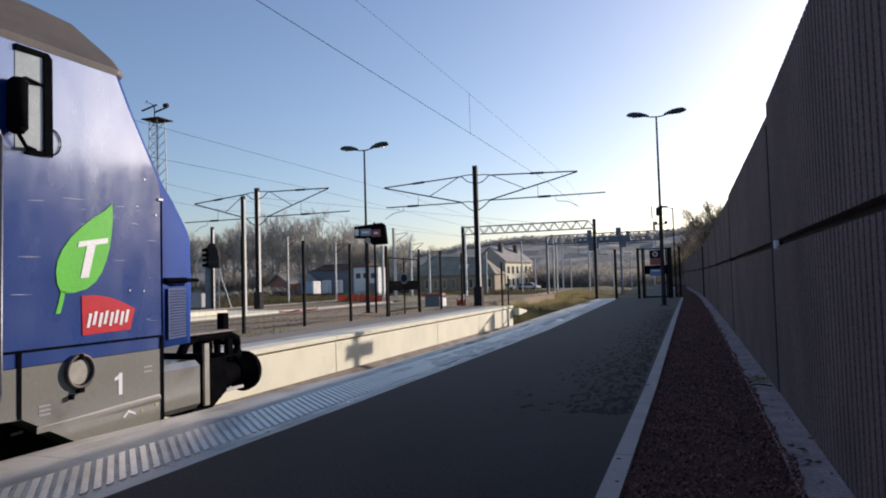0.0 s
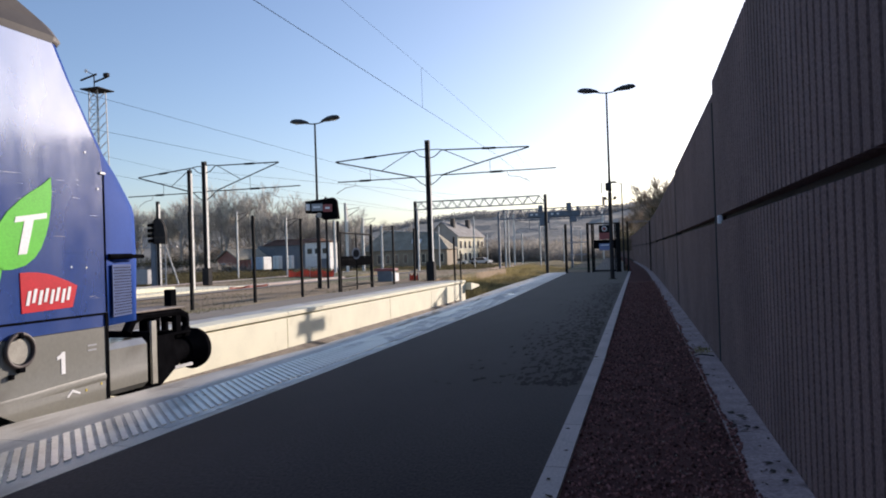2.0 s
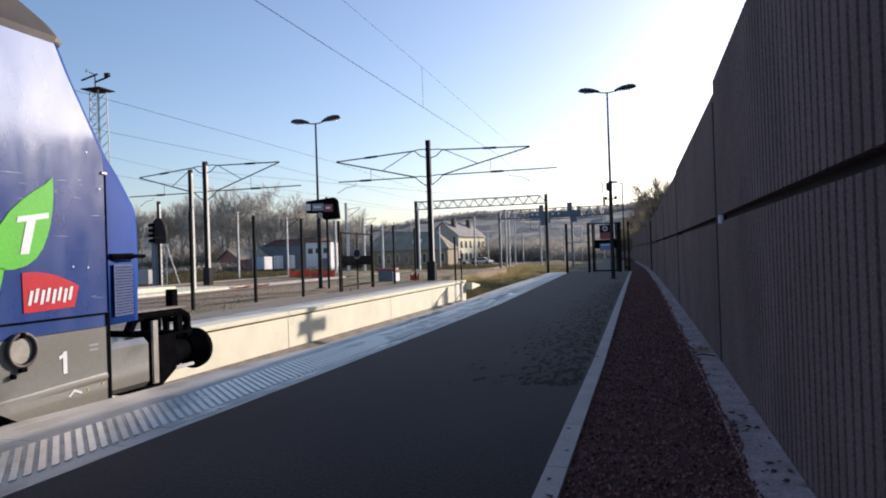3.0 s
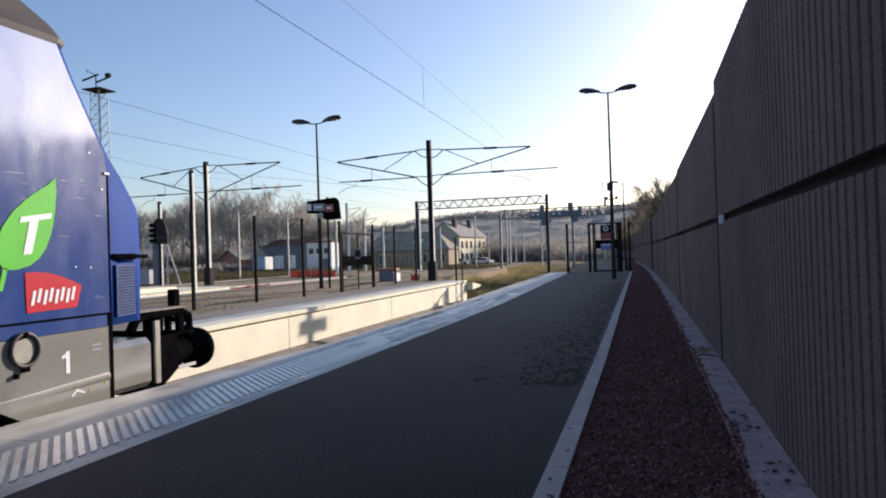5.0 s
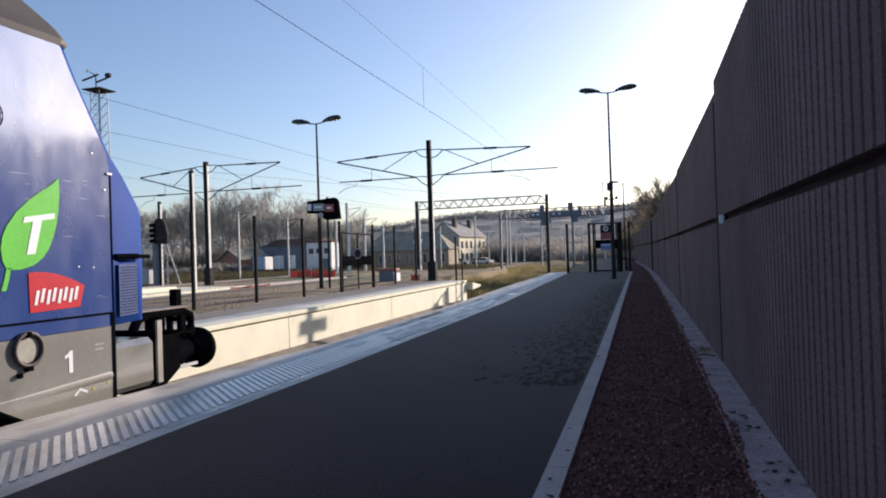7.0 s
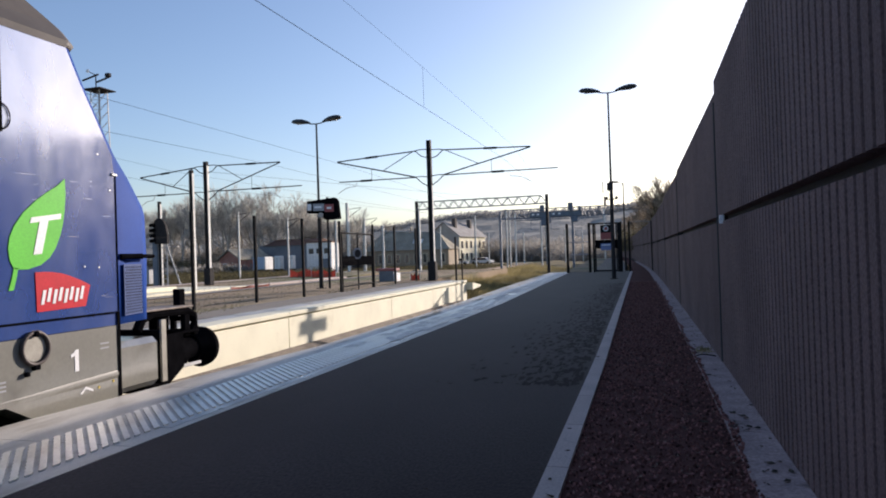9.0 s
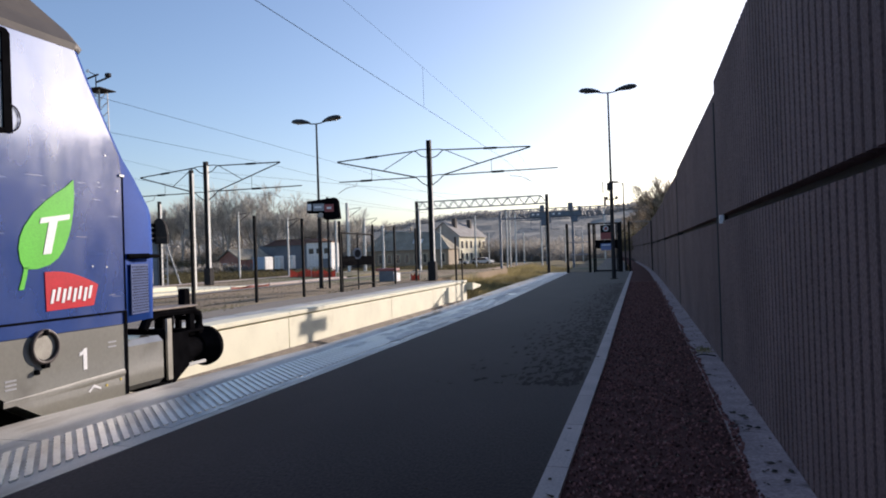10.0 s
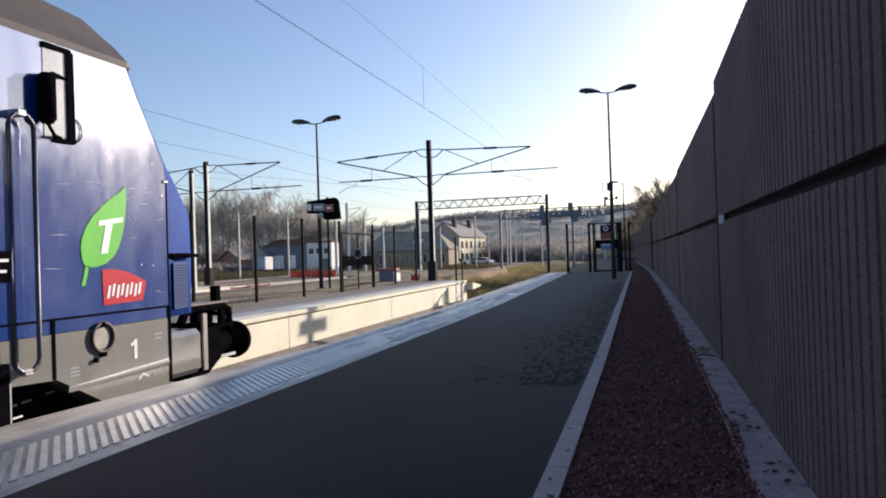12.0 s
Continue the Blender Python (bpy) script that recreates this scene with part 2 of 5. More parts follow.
def tube(bm, p, q, r, r2=None, n=10, caps=True):
    p, q = Vector(p), Vector(q)
    r2 = r if r2 is None else r2
    rot = (q - p).to_track_quat("Z", "Y")
    rings = []
    for c, rr in ((p, r), (q, r2)):
        rings.append([bm.verts.new(c + rot @ Vector((rr * math.cos(2 * math.pi * i / n), rr * math.sin(2 * math.pi * i / n), 0))) for i in range(n)])
    for i in range(n):
        bm.faces.new((rings[0][i], rings[0][(i + 1) % n], rings[1][(i + 1) % n], rings[1][i]))
    if caps:
        bm.faces.new(rings[0][::-1])
        bm.faces.new(rings[1])
    return bm


def bent(bm, pts, r, n=8):
    """A bar of radius r along a line of points."""
    pts = [Vector(p) for p in pts]
    rings = []
    for i, p in enumerate(pts):
        d = (pts[min(i + 1, len(pts) - 1)] - pts[max(i - 1, 0)]).normalized()
        rot = d.to_track_quat("Z", "Y")
        rings.append([bm.verts.new(p + rot @ Vector((r * math.cos(2 * math.pi * k / n), r * math.sin(2 * math.pi * k / n), 0))) for k in range(n)])
    for a_, b_ in zip(rings, rings[1:]):
        for k in range(n):
            bm.faces.new((a_[k], a_[(k + 1) % n], b_[(k + 1) % n], b_[k]))
    bm.faces.new(rings[0][::-1])
    bm.faces.new(rings[-1])
    return bm


def prism(bm, pts, axis, lo, hi, mi=0):
    """A flat outline (2D points) pushed from lo to hi along an axis."""
    def place(u, v, w):
        return {"x": (w, u, v), "y": (u, w, v), "z": (u, v, w)}[axis]
    a_ = [bm.verts.new(place(u, v, lo)) for u, v in pts]
    b_ = [bm.verts.new(place(u, v, hi)) for u, v in pts]
    k = len(pts)
    fs = [bm.faces.new(a_[::-1]), bm.faces.new(b_)]
    fs += [bm.faces.new((a_[i], a_[(i + 1) % k], b_[(i + 1) % k], b_[i])) for i in range(k)]
    for f in fs:
        f.material_index = mi
    return bm


def slab(bm, left, right, z0, z1):
    """A strip between two lines of (x, y) points, from z0 up to z1."""
    rings = [[bm.verts.new(p) for p in ((*a_, z0), (*b_, z0), (*b_, z1), (*a_, z1))] for a_, b_ in zip(left, right)]
    for r0, r1 in zip(rings, rings[1:]):
        for i in range(4):
            bm.faces.new((r0[i], r0[(i + 1) % 4], r1[(i + 1) % 4], r1[i]))
    bm.faces.new(rings[0])
    bm.faces.new(rings[-1])
    return bm


def lerp_line(line, y):
    for (x0, y0), (x1, y1) in zip(line, line[1:]):
        if y <= y1:
            break
    return x0 + (x1 - x0) * (y - y0) / (y1 - y0)


B = bmesh.new
RAIL_Z = -0.90
TRACK_X = -6.55

# ---------------- ground and platforms ----------------
bm = B()
N = 60
rows_ = []
for j in range(N + 1):
    yy = -120 + 1300 * (j / N) ** 1.6
    row = []
    for i in range(N + 1):
        u = i / N * 2 - 1
        xx = -10 + 900 * u * abs(u)
        row.append(bm.verts.new((xx, yy, -1.12 + 0.05 * noise.noise((xx * 0.1, yy * 0.1, 0)))))
    rows_.append(row)
for r0, r1 in zip(rows_, rows_[1:]):
    for i in range(N):
        bm.faces.new((r0[i], r0[i + 1], r1[i + 1], r1[i]))
tagged(link("ground", bm, M_GROUND), "brown soil and dry grass between the tracks", "ground", kind="structure")

EDGE = [(-4.95, -14), (-4.93, 4.5), (-4.72, 7), (-4.52, 9), (-4.52, 13), (-4.64, 17), (-4.75, 20), (-5.0, 27), (-5.2, 35), (-5.35, 41)]
EDGE_Y = [p[1] for p in EDGE]
INNER = [(-3.42, -14), (-3.42, 4.5), (-3.40, 7), (-3.40, 9), (-3.40, 13), (-3.42, 17), (-3.52, 20), (-3.75, 27), (-4.0, 35), (-4.22, 41)]
KERB_L = [(-0.58, -14), (-0.58, 8), (-0.66, 20), (-0.78, 41)]
WALL_LINE = [(0.77, -14), (0.77, 8.0), (0.72, 16), (0.63, 26), (0.50, 37), (0.22, 48), (-0.25, 60), (-0.8, 75), (-1.6, 94), (-2.9, 112), (-4.8, 130)]
ys = sorted(set(EDGE_Y + [8.0, 20.0, 41.0]))
platform = thing("platform", "dark asphalt station platform with a pale edge strip", "platform", kind="structure")
part("asphalt", slab(B(), [(lerp_line(INNER, y), y) for y in ys], [(lerp_line(KERB_L, y), y) for y in ys], -0.3, 0.0), M_ASPHALT, platform, "dark asphalt surface with worn patches")
edge_cuts = [-14, -10, -6, -4, -2] + [2.0 * k for k in range(0, 21)] + [41]
for y0, y1 in zip(edge_cuts, edge_cuts[1:]):
    span = [y0 + 0.004, *[y for y in EDGE_Y if y0 + 0.05 < y < y1 - 0.05], y1 - 0.004]
    part("edge_slab", slab(B(), [(lerp_line(EDGE, y), y) for y in span], [(lerp_line(INNER, y), y) for y in span], -0.22, 0.004), M_EDGE, platform, "pale grey concrete edge slab" if y0 == -14 else "")
part("front_wall", slab(B(), [(x + 0.06, y) for x, y in EDGE], [(x + 0.3, y) for x, y in EDGE], -1.15, -0.22), M_CONC, platform)

# kerb stones, gravel bed, wall footing
stones = sorted(set([-6.0 + 1.0 * i for i in range(47)]))


def kerb_piece(y0, y1):
    c = [(lerp_line(KERB_L, y), y) for y in (y0 + 0.006, y1 - 0.006)]
    return slab(B(), c, [(x + 0.125, y) for x, y in c], -0.25, 0.018)


for i, (y0, y1) in enumerate(zip(stones, stones[1:])):
    if y1 <= 41.2:
        part("kerb_stone", kerb_piece(y0, y1), M_KERB, platform, "pale concrete kerb stone" if i == 0 else "")
far_ys = [-14, 0, 8, 16, 26, 37, 41, 48, 60, 75, 94, 112, 126]
FOOT = [(lerp_line(WALL_LINE, y) - 0.26, y) for y in far_ys]
GRAV_L = [(lerp_line(KERB_L, y) + 0.125 if y <= 41 else lerp_line(WALL_LINE, y) - 1.0, y) for y in far_ys]
tagged(link("gravel_bed", slab(B(), GRAV_L, FOOT, -0.3, -0.010), M_GRAVEL), "dark red-brown gravel strip along the wall", "gravel", kind="stuff")
random.seed(5)
bm = B()
for i in range(19000):
    y = 1.5 + 26 * random.random() ** 2
    spill = 0.09 * max(0.0, noise.noise((y * 1.1, 0, 3)) + 0.15) + 0.05 * max(0.0, noise.noise((y * 4.0, 0, 8)))
    x = random.uniform(lerp_line(GRAV_L, y) + 0.01, lerp_line(FOOT, y) - 0.01)
    if i % 6 == 0:
        x = lerp_line(FOOT, y) - 0.01 + (spill + 0.012) * random.random()
    s = random.uniform(0.005, 0.017)
    c = Vector((x, y, (0.012 if x > lerp_line(FOOT, y) else -0.009) + s * 0.3))
    rot = Euler((random.random() * 6, random.random() * 6, random.random() * 6)).to_matrix()
    vs = [bm.verts.new(c + rot @ Vector(v) * s) for v in ((1, 0, 0), (-1, 0.2, 0), (0, 1, 0.1), (0, -0.8, 0), (0, 0, 0.7), (0.1, 0, -0.6))]
    for q in ((0, 2, 4), (2, 1, 4), (1, 3, 4), (3, 0, 4), (2, 0, 5), (1, 2, 5), (3, 1, 5), (0, 3, 5)):
        bm.faces.new([vs[k] for k in q])
tagged(link("gravel", bm, M_PEBBLE), "loose red-brown gravel stones", "gravel", kind="stuff")

# pale dry litter among the gravel
bm = B()
for i in range(1500):
    y = 2.0 + 24 * random.random() ** 1.9
    x = random.uniform(lerp_line(GRAV_L, y) + 0.02, lerp_line(FOOT, y))
    a_, w, h = random.uniform(0, 6.28), random.uniform(0.008, 0.030), random.uniform(0.002, 0.006)
    dx, dy = math.cos(a_), math.sin(a_)
    z = 0.003 + random.uniform(0, 0.006)
    bm.faces.new([bm.verts.new((x + u * w * dx - v * h * dy, y + u * w * dy + v * h * dx, z + 0.006 * abs(u))) for u, v in ((-1, 0), (0, -1), (1, 0), (0, 1))])
tagged(link("dry_litter", bm, M_LITTER), "pale dry grass and leaf litter on the gravel", "litter", kind="stuff")

# tall retaining wall of two rows of fluted panels
wall = thing("wall_east", "tall dark grey fluted concrete wall with a recessed joint", "wall", kind="structure")
bm = B()
for (x0, y0), (x1, y1) in zip(WALL_LINE, WALL_LINE[1:]):
    slab(bm, [(x0 + 0.10, y0), (x1 + 0.10, y1)], [(x0 + 0.30, y0), (x1 + 0.30, y1)], -0.4, 2.72)
part("core", bm, M_WALLDARK, wall)


def fluted_panel(p, q, z0, z1, pitch=0.126):
    """A panel between two plan points whose face carries upright flutes."""
    p, q = Vector((*p, 0)), Vector((*q, 0))
    d = (q - p)
    length = d.length
    d.normalize()
    out = Vector((-d.y, d.x, 0))
    prof = [(0.0, 0.0)]
    k = max(1, round((length - 0.16) / pitch))
    s = 0.08
    step = (length - 0.16) / k
    prof.append((s, 0.0))
    for i in range(k):
        a_ = s + i * step
        prof += [(a_ + step * 0.34, 0.0), (a_ + step * 0.41, -0.042), (a_ + step * 0.60, -0.042), (a_ + step * 0.66, 0.0)]
    prof += [(length - 0.08, 0.0), (length, 0.0)]
    bm = B()
    lo, hi, blo, bhi = [], [], [], []
    for u, w in prof:
        c = p + d * u + out * w
        lo.append(bm.verts.new((c.x, c.y, z0)))
        hi.append(bm.verts.new((c.x, c.y, z1)))
    for i in range(len(prof) - 1):
        bm.faces.new((lo[i], lo[i + 1], hi[i + 1], hi[i]))
    bk = [bm.verts.new((*(c - out * 0.11).xy, z)) for c in (p, q) for z in (z0, z1)]
    bm.faces.new((bk[0], bk[1], bk[3], bk[2]))
    bm.faces.new([*hi, bk[3], bk[1]])
    bm.faces.new([*lo[::-1], bk[0], bk[2]])
    bm.faces.new((lo[0], hi[0], bk[1], bk[0]))
    bm.faces.new((lo[-1], bk[2], bk[3], hi[-1]))
    return bm


joints = [-14, -7.5, 0.15, 8.0, 15.85, 23.7, 31.5, 39.3, 47, 54.8, 62.5, 70, 78, 86, 94, 102, 110, 118, 126]
tops = [3.02, 3.02, 3.02, 2.89, 2.84, 2.80, 2.8, 2.8, 2.8, 2.8, 2.8, 2.8, 2.8, 2.8, 2.8, 2.8, 2.8, 2.8]
for (y0, y1), top in zip(zip(joints, joints[1:]), tops):
    c0, c1 = (lerp_line(WALL_LINE, y0), y0 + 0.03), (lerp_line(WALL_LINE, y1), y1 - 0.03)
    part("panel", fluted_panel(c0, c1, 0.0, 1.50), M_WALL, wall)
    part("panel", fluted_panel(c0, c1, 1.57, top), M_WALL, wall)
    xj = c0[0]
    part("post", box(B(), xj - 0.012, xj + 0.10, y0 - 0.028, y0 + 0.028, -0.05, top - 0.1), M_WALLDARK, wall)
part("clip", box(B(), 0.735, 0.785, 7.49, 7.54, 1.475, 1.56, 0.008), M_WHITE, wall, "small white plastic clip")
footing = thing("wall_footing", "pale concrete footing along the wall with dirt", "footing", kind="structure")
foot_y = [-14, -6, 0] + [2.5 * i for i in range(1, 30)]
for y0, y1 in zip(foot_y, foot_y[1:]):
    r_ = [(lerp_line(WALL_LINE, y) - 0.003, y) for y in (y0 + 0.006, y1 - 0.006)]
    part("footing_stone", slab(B(), [(x - 0.26, y) for x, y in r_], r_, -0.3, 0.012), M_FOOT, footing)

# unseen grassy bank rising behind the wall, added to cut sky reflected in the locomotive
bm = B()
prof = [(0.31, -0.6), (0.32, 2.3), (2.5, 3.2), (5.0, 4.2), (7.4, 5.45), (8.8, 6.0), (14, 6.3), (60, 7.0)]
rows_ = []
for y in [-14 + 4 * k for k in range(37)]:
    x0 = lerp_line(WALL_LINE, y)
    rows_.append([bm.verts.new((x0 + u, y, z + (0.55 * noise.noise((u * 0.3, y * 0.25, 2)) + 0.25 * noise.noise((u, y * 0.8, 4)) if u > 1 else 0))) for u, z in prof])
for r0, r1 in zip(rows_, rows_[1:]):
    for k in range(len(prof) - 1):
        bm.faces.new((r0[k], r0[k + 1], r1[k + 1], r1[k]))
tagged(link("bank", bm, M_GROUND, smooth=True), "unseen earth bank behind the wall, shaped to cut reflected sky", "bank", kind="structure")

# opposite platform
OPP = -8.30
opp = thing("opposite_platform", "pale concrete platform with a dark surface across the track", "platform", kind="structure")
for y0, y1 in ((-12, -5.2), (-5.2, 1.6), (1.6, 8.35), (8.35, 15.1), (15.1, 22.2), (22.2, 27.0), (27.0, 32.6)):
    part("face_panel", box(B(), OPP - 0.3, OPP, y0 + 0.012, y1 - 0.012, -1.15, -0.145, 0.008), M_CONC, opp)
    part("coping_stone", box(B(), OPP - 0.55, OPP + 0.03, y0 + 0.006, y1 - 0.006, -0.105, 0.0, 0.012), M_CONC, opp)
    part("paving_strip", box(B(), OPP - 1.15, OPP - 0.556, y0 + 0.006, y1 - 0.006, -0.105, -0.002, 0.006), M_EDGE, opp)
part("core", box(B(), -11.2, OPP - 0.28, -12, 32.55, -1.15, -0.11), M_WALLDARK, opp)
part("surface", box(B(), -10.9, OPP - 1.155, -12, 32.5, -0.11, -0.004), M_ASPHALT, opp, "worn grey asphalt")
part("dirt_margin", box(B(), -11.6, -10.9, -12, 33.5, -1.15, -0.012), M_GROUND, opp, "brown soil margin along the fence")
part("ramp", prism(B(), [(32.62, -0.12), (34.3, -0.30), (34.3, -0.38), (32.62, -0.46)], "x", -9.3, -8.0), M_CONC, opp, "low pale concrete end slab")

# tracks
def track(cx, y0, y1, name="railway_track"):
    t = thing(name, "railway track of rusty rails on concrete sleepers in ballast", "track", kind="structure")
    part("ballast", prism(B(), [(cx - 1.9, -1.12), (cx - 1.35, RAIL_Z - 0.15), (cx + 1.35, RAIL_Z - 0.15), (cx + 1.9, -1.12)], "y", y0, y1), M_BALLAST, t)
    for s in (-1, 1):
        x = cx + s * 0.755
        part("rail", prism(B(), [(x - 0.07, RAIL_Z - 0.16), (x + 0.07, RAIL_Z - 0.16), (x + 0.015, RAIL_Z - 0.12), (x + 0.035, RAIL_Z), (x - 0.035, RAIL_Z), (x - 0.015, RAIL_Z - 0.12)], "y", y0, y1), M_RAIL, t, "rusty steel rail")
    bm = B()
    box(bm, cx - 1.2, cx + 1.2, -0.12, 0.12, RAIL_Z - 0.2, RAIL_Z - 0.125, 0.01)
    first = part("sleeper", bm, M_KERB, t)
    first.location.y = y0 + 0.3
    k = 1
    while y0 + 0.3 + 0.6 * k < min(y1, y0 + 90):
        ob = new("sleeper", first.data)
        ob.parent, ob.location = t, (0, y0 + 0.3 + 0.6 * k, 0)
        k += 1


track(TRACK_X, -25, 120)
for cx in (-16.5, -20.7):
    track(cx, 64, 200)

# ribbed tactile strip along the platform edge
rib_mesh = None
for i in range(170):
    y = 0.7 + 0.104 * i
    if rib_mesh is None:
        teeth = [(-0.30 + 0.60 * j / 20, 0.006 if j % 2 else -0.006) for j in range(21)]
        bm = prism(B(), [(x, -x - 0.030 - d) for x, d in teeth] + [(x, -x + 0.030 + d) for x, d in reversed(teeth)], "z", 0.0, 0.012)
        ob = part("rib", bm, M_RIB, platform, "raised metal rib of the tactile strip")
        rib_mesh = ob.data
    else:
        ob = new("rib", rib_mesh)
        ob.parent = platform
    ob.location = (lerp_line(INNER, y) - 0.47, y, 0.0035)
part("tactile_plate", slab(B(), [(x - 0.80, y) for x, y in INNER[1:]], [(x - 0.08, y) for x, y in INNER[1:]], 0.0, 0.0065), M_PLATE, platform, "dull metal plate under the ribs")

# path beyond the gate
tagged(link("path", slab(B(), [(-3.0, 41.1), (-3.6, 60), (-5.5, 110)], [(-1.1, 41.1), (-1.4, 60), (-3.6, 110)], -0.6, -0.05), M_BALLAST), "grey-brown path beyond the platform gate", "path", kind="structure")
tagged(link("verge", slab(B(), [(-5.4, 41.1), (-6.0, 60), (-9, 125)], [(-3.02, 41.1), (-3.62, 60), (-5.6, 125)], -1.0, -0.3), M_GROUND), "brown earth verge beside the path", "verge", kind="structure")

tagged(link('yard_soil', box(B(), -19.62, -11.55, -12, 60, -1.15, -0.10), M_GROUND), 'brown soil and dead grass between the platforms', 'ground', kind='structure')
tagged(link('service_road', box(B(), -19.2, -18.0, -12, 60, -1.15, -0.07), M_ASPHALT), 'narrow worn asphalt service road', 'road', kind='structure')
# second platform across the tracks
far = thing("far_platform", "pale concrete platform beyond the fence", "platform", kind="structure")
part("surface", box(B(), -26.5, -20.3, 4, 62, -1.15, -0.02), M_GROUND, far, 'brown soil surface')
part("edge_near", box(B(), -20.3, -19.65, 31.6, 44, -1.15, 0.0, 0.01), M_KERB, far, "pale edge strip")
part("apron", box(B(), -23.5, -19.65, 4, 31.5, -1.15, 0.0, 0.01), M_CONC, far, "pale concrete apron")
part("edge_far", box(B(), -27.2, -26.5, 4, 62, -1.15, 0.0, 0.01), M_KERB, far, "pale edge strip")

# fallen leaves on the footing, kerb and gravel
random.seed(17)
bm = B()
for i in range(210):
    y = 2.2 + 22 * random.random() ** 1.8
    k = random.random()
    if k < 0.55:
        x, z = lerp_line(FOOT, y) + random.uniform(0.0, 0.24), 0.0155
    elif k < 0.7:
        x, z = lerp_line(KERB_L, y) + random.uniform(0.01, 0.115), 0.0215
    elif k < 0.85:
        x, z = lerp_line(GRAV_L, y) + random.uniform(0.02, 0.9), 0.006
    else:
        x, z = random.uniform(-3.2, -0.7), 0.004
    s, a_ = random.uniform(0.012, 0.035), random.uniform(0, 6.28)
    pts = [(1, 0, 0.1), (0.3, 0.45, 0.3), (-0.8, 0.25, 0.0), (-1, -0.1, 0.25), (-0.1, -0.5, 0.05)]
    vs = [bm.verts.new((x + s * (u * math.cos(a_) - v * math.sin(a_)), y + s * (u * math.sin(a_) + v * math.cos(a_)), z + s * w)) for u, v, w in pts]
    bm.faces.new(vs)
tagged(link("fallen_leaves", bm, M_LEAF), "small dark fallen leaves on the kerb and footing", "leaves", kind="stuff")

# thin mottled stains: damp streaks beside the kerb, wear on the edge strip
def mottles(name, material, parent, count, place, size, z, seed, label):
    rnd = random.Random(seed)
    bm = B()
    for i in range(count):
        x, y = place(rnd)
        rx, ry = rnd.uniform(*size[0]), rnd.uniform(*size[1])
        n_ = 14
        ring_ = []
        for k in range(n_):
            u = 2 * math.pi * k / n_
            f = 1 + 0.45 * rnd.uniform(-1, 1)
            ring_.append(bm.verts.new((x + rx * f * math.cos(u), y + ry * f * math.sin(u), z + i * 0.0000004)))
        bm.faces.new(ring_)
    tagged(part(name, bm, material, parent, label), kind="stuff")


def damp_spot(rnd):
    y = 6.5 + 20 * rnd.random() ** 1.1
    return lerp_line(KERB_L, y) - 0.05 - abs(rnd.gauss(0, 0.42)), y


def wear_spot(rnd):
    y = 9 + 31 * rnd.random()
    return lerp_line(INNER, y) - rnd.uniform(0.12, 0.62), y


def outer_spot(rnd):
    y = 11 + 25 * rnd.random()
    return lerp_line(EDGE, y) + 0.10 + abs(rnd.gauss(0, 0.12)), y


mottles("damp_streaks", M_DAMP, platform, 1700, damp_spot, ((0.008, 0.035), (0.02, 0.10)), 0.0012, 3, "dark damp streaks on the asphalt")
mottles("worn_flecks", M_WORN, platform, 260, wear_spot, ((0.02, 0.09), (0.05, 0.35)), 0.018, 6, "pale worn flecks on the tactile strip")
mottles("brown_flecks", M_DIRT, platform, 60, outer_spot, ((0.01, 0.05), (0.06, 0.5)), 0.0085, 8, "brown dirt streaks along the platform edge")

# ballast heaped against the face of the opposite platform
tagged(link("ballast_shoulder", prism(B(), [(OPP - 0.02, -1.12), (OPP - 0.02, -0.87), (OPP + 0.06, -0.88), (OPP + 0.45, -1.12)], "y", -12, 31.5), M_BALLAST), "brown ballast heaped against the opposite platform", "ballast", kind="structure")

# a dry twig and a tuft of yellow moss on the footing
twig = thing("twig", "dark dry twig lying on the wall footing", "twig", (0.62, 8.35, 0.015))
part("stem", bent(B(), [(-0.09, 0.0, 0.006), (-0.03, 0.05, 0.012), (0.05, 0.03, 0.008), (0.11, -0.03, 0.006)], 0.006), M_BLACK, twig)
moss = thing("moss_tuft", "small yellow-green moss tuft on the footing", "moss", (0.64, 8.85, 0.012))
rnd = random.Random(77)
bm = B()
for i in range(160):
    x, y = rnd.gauss(0, 0.055), rnd.gauss(0, 0.14)
    a_ = rnd.uniform(0, 6.28)
    dx, dy = 0.008 * math.cos(a_), 0.008 * math.sin(a_)
    bm.faces.new([bm.verts.new(p) for p in ((x - dx, y - dy, 0), (x + dx, y + dy, 0), (x + rnd.gauss(0, 0.01), y + rnd.gauss(0, 0.01), rnd.uniform(0.01, 0.03)))])
tagged(part("blades", bm, M_GRASS, moss), kind="stuff")

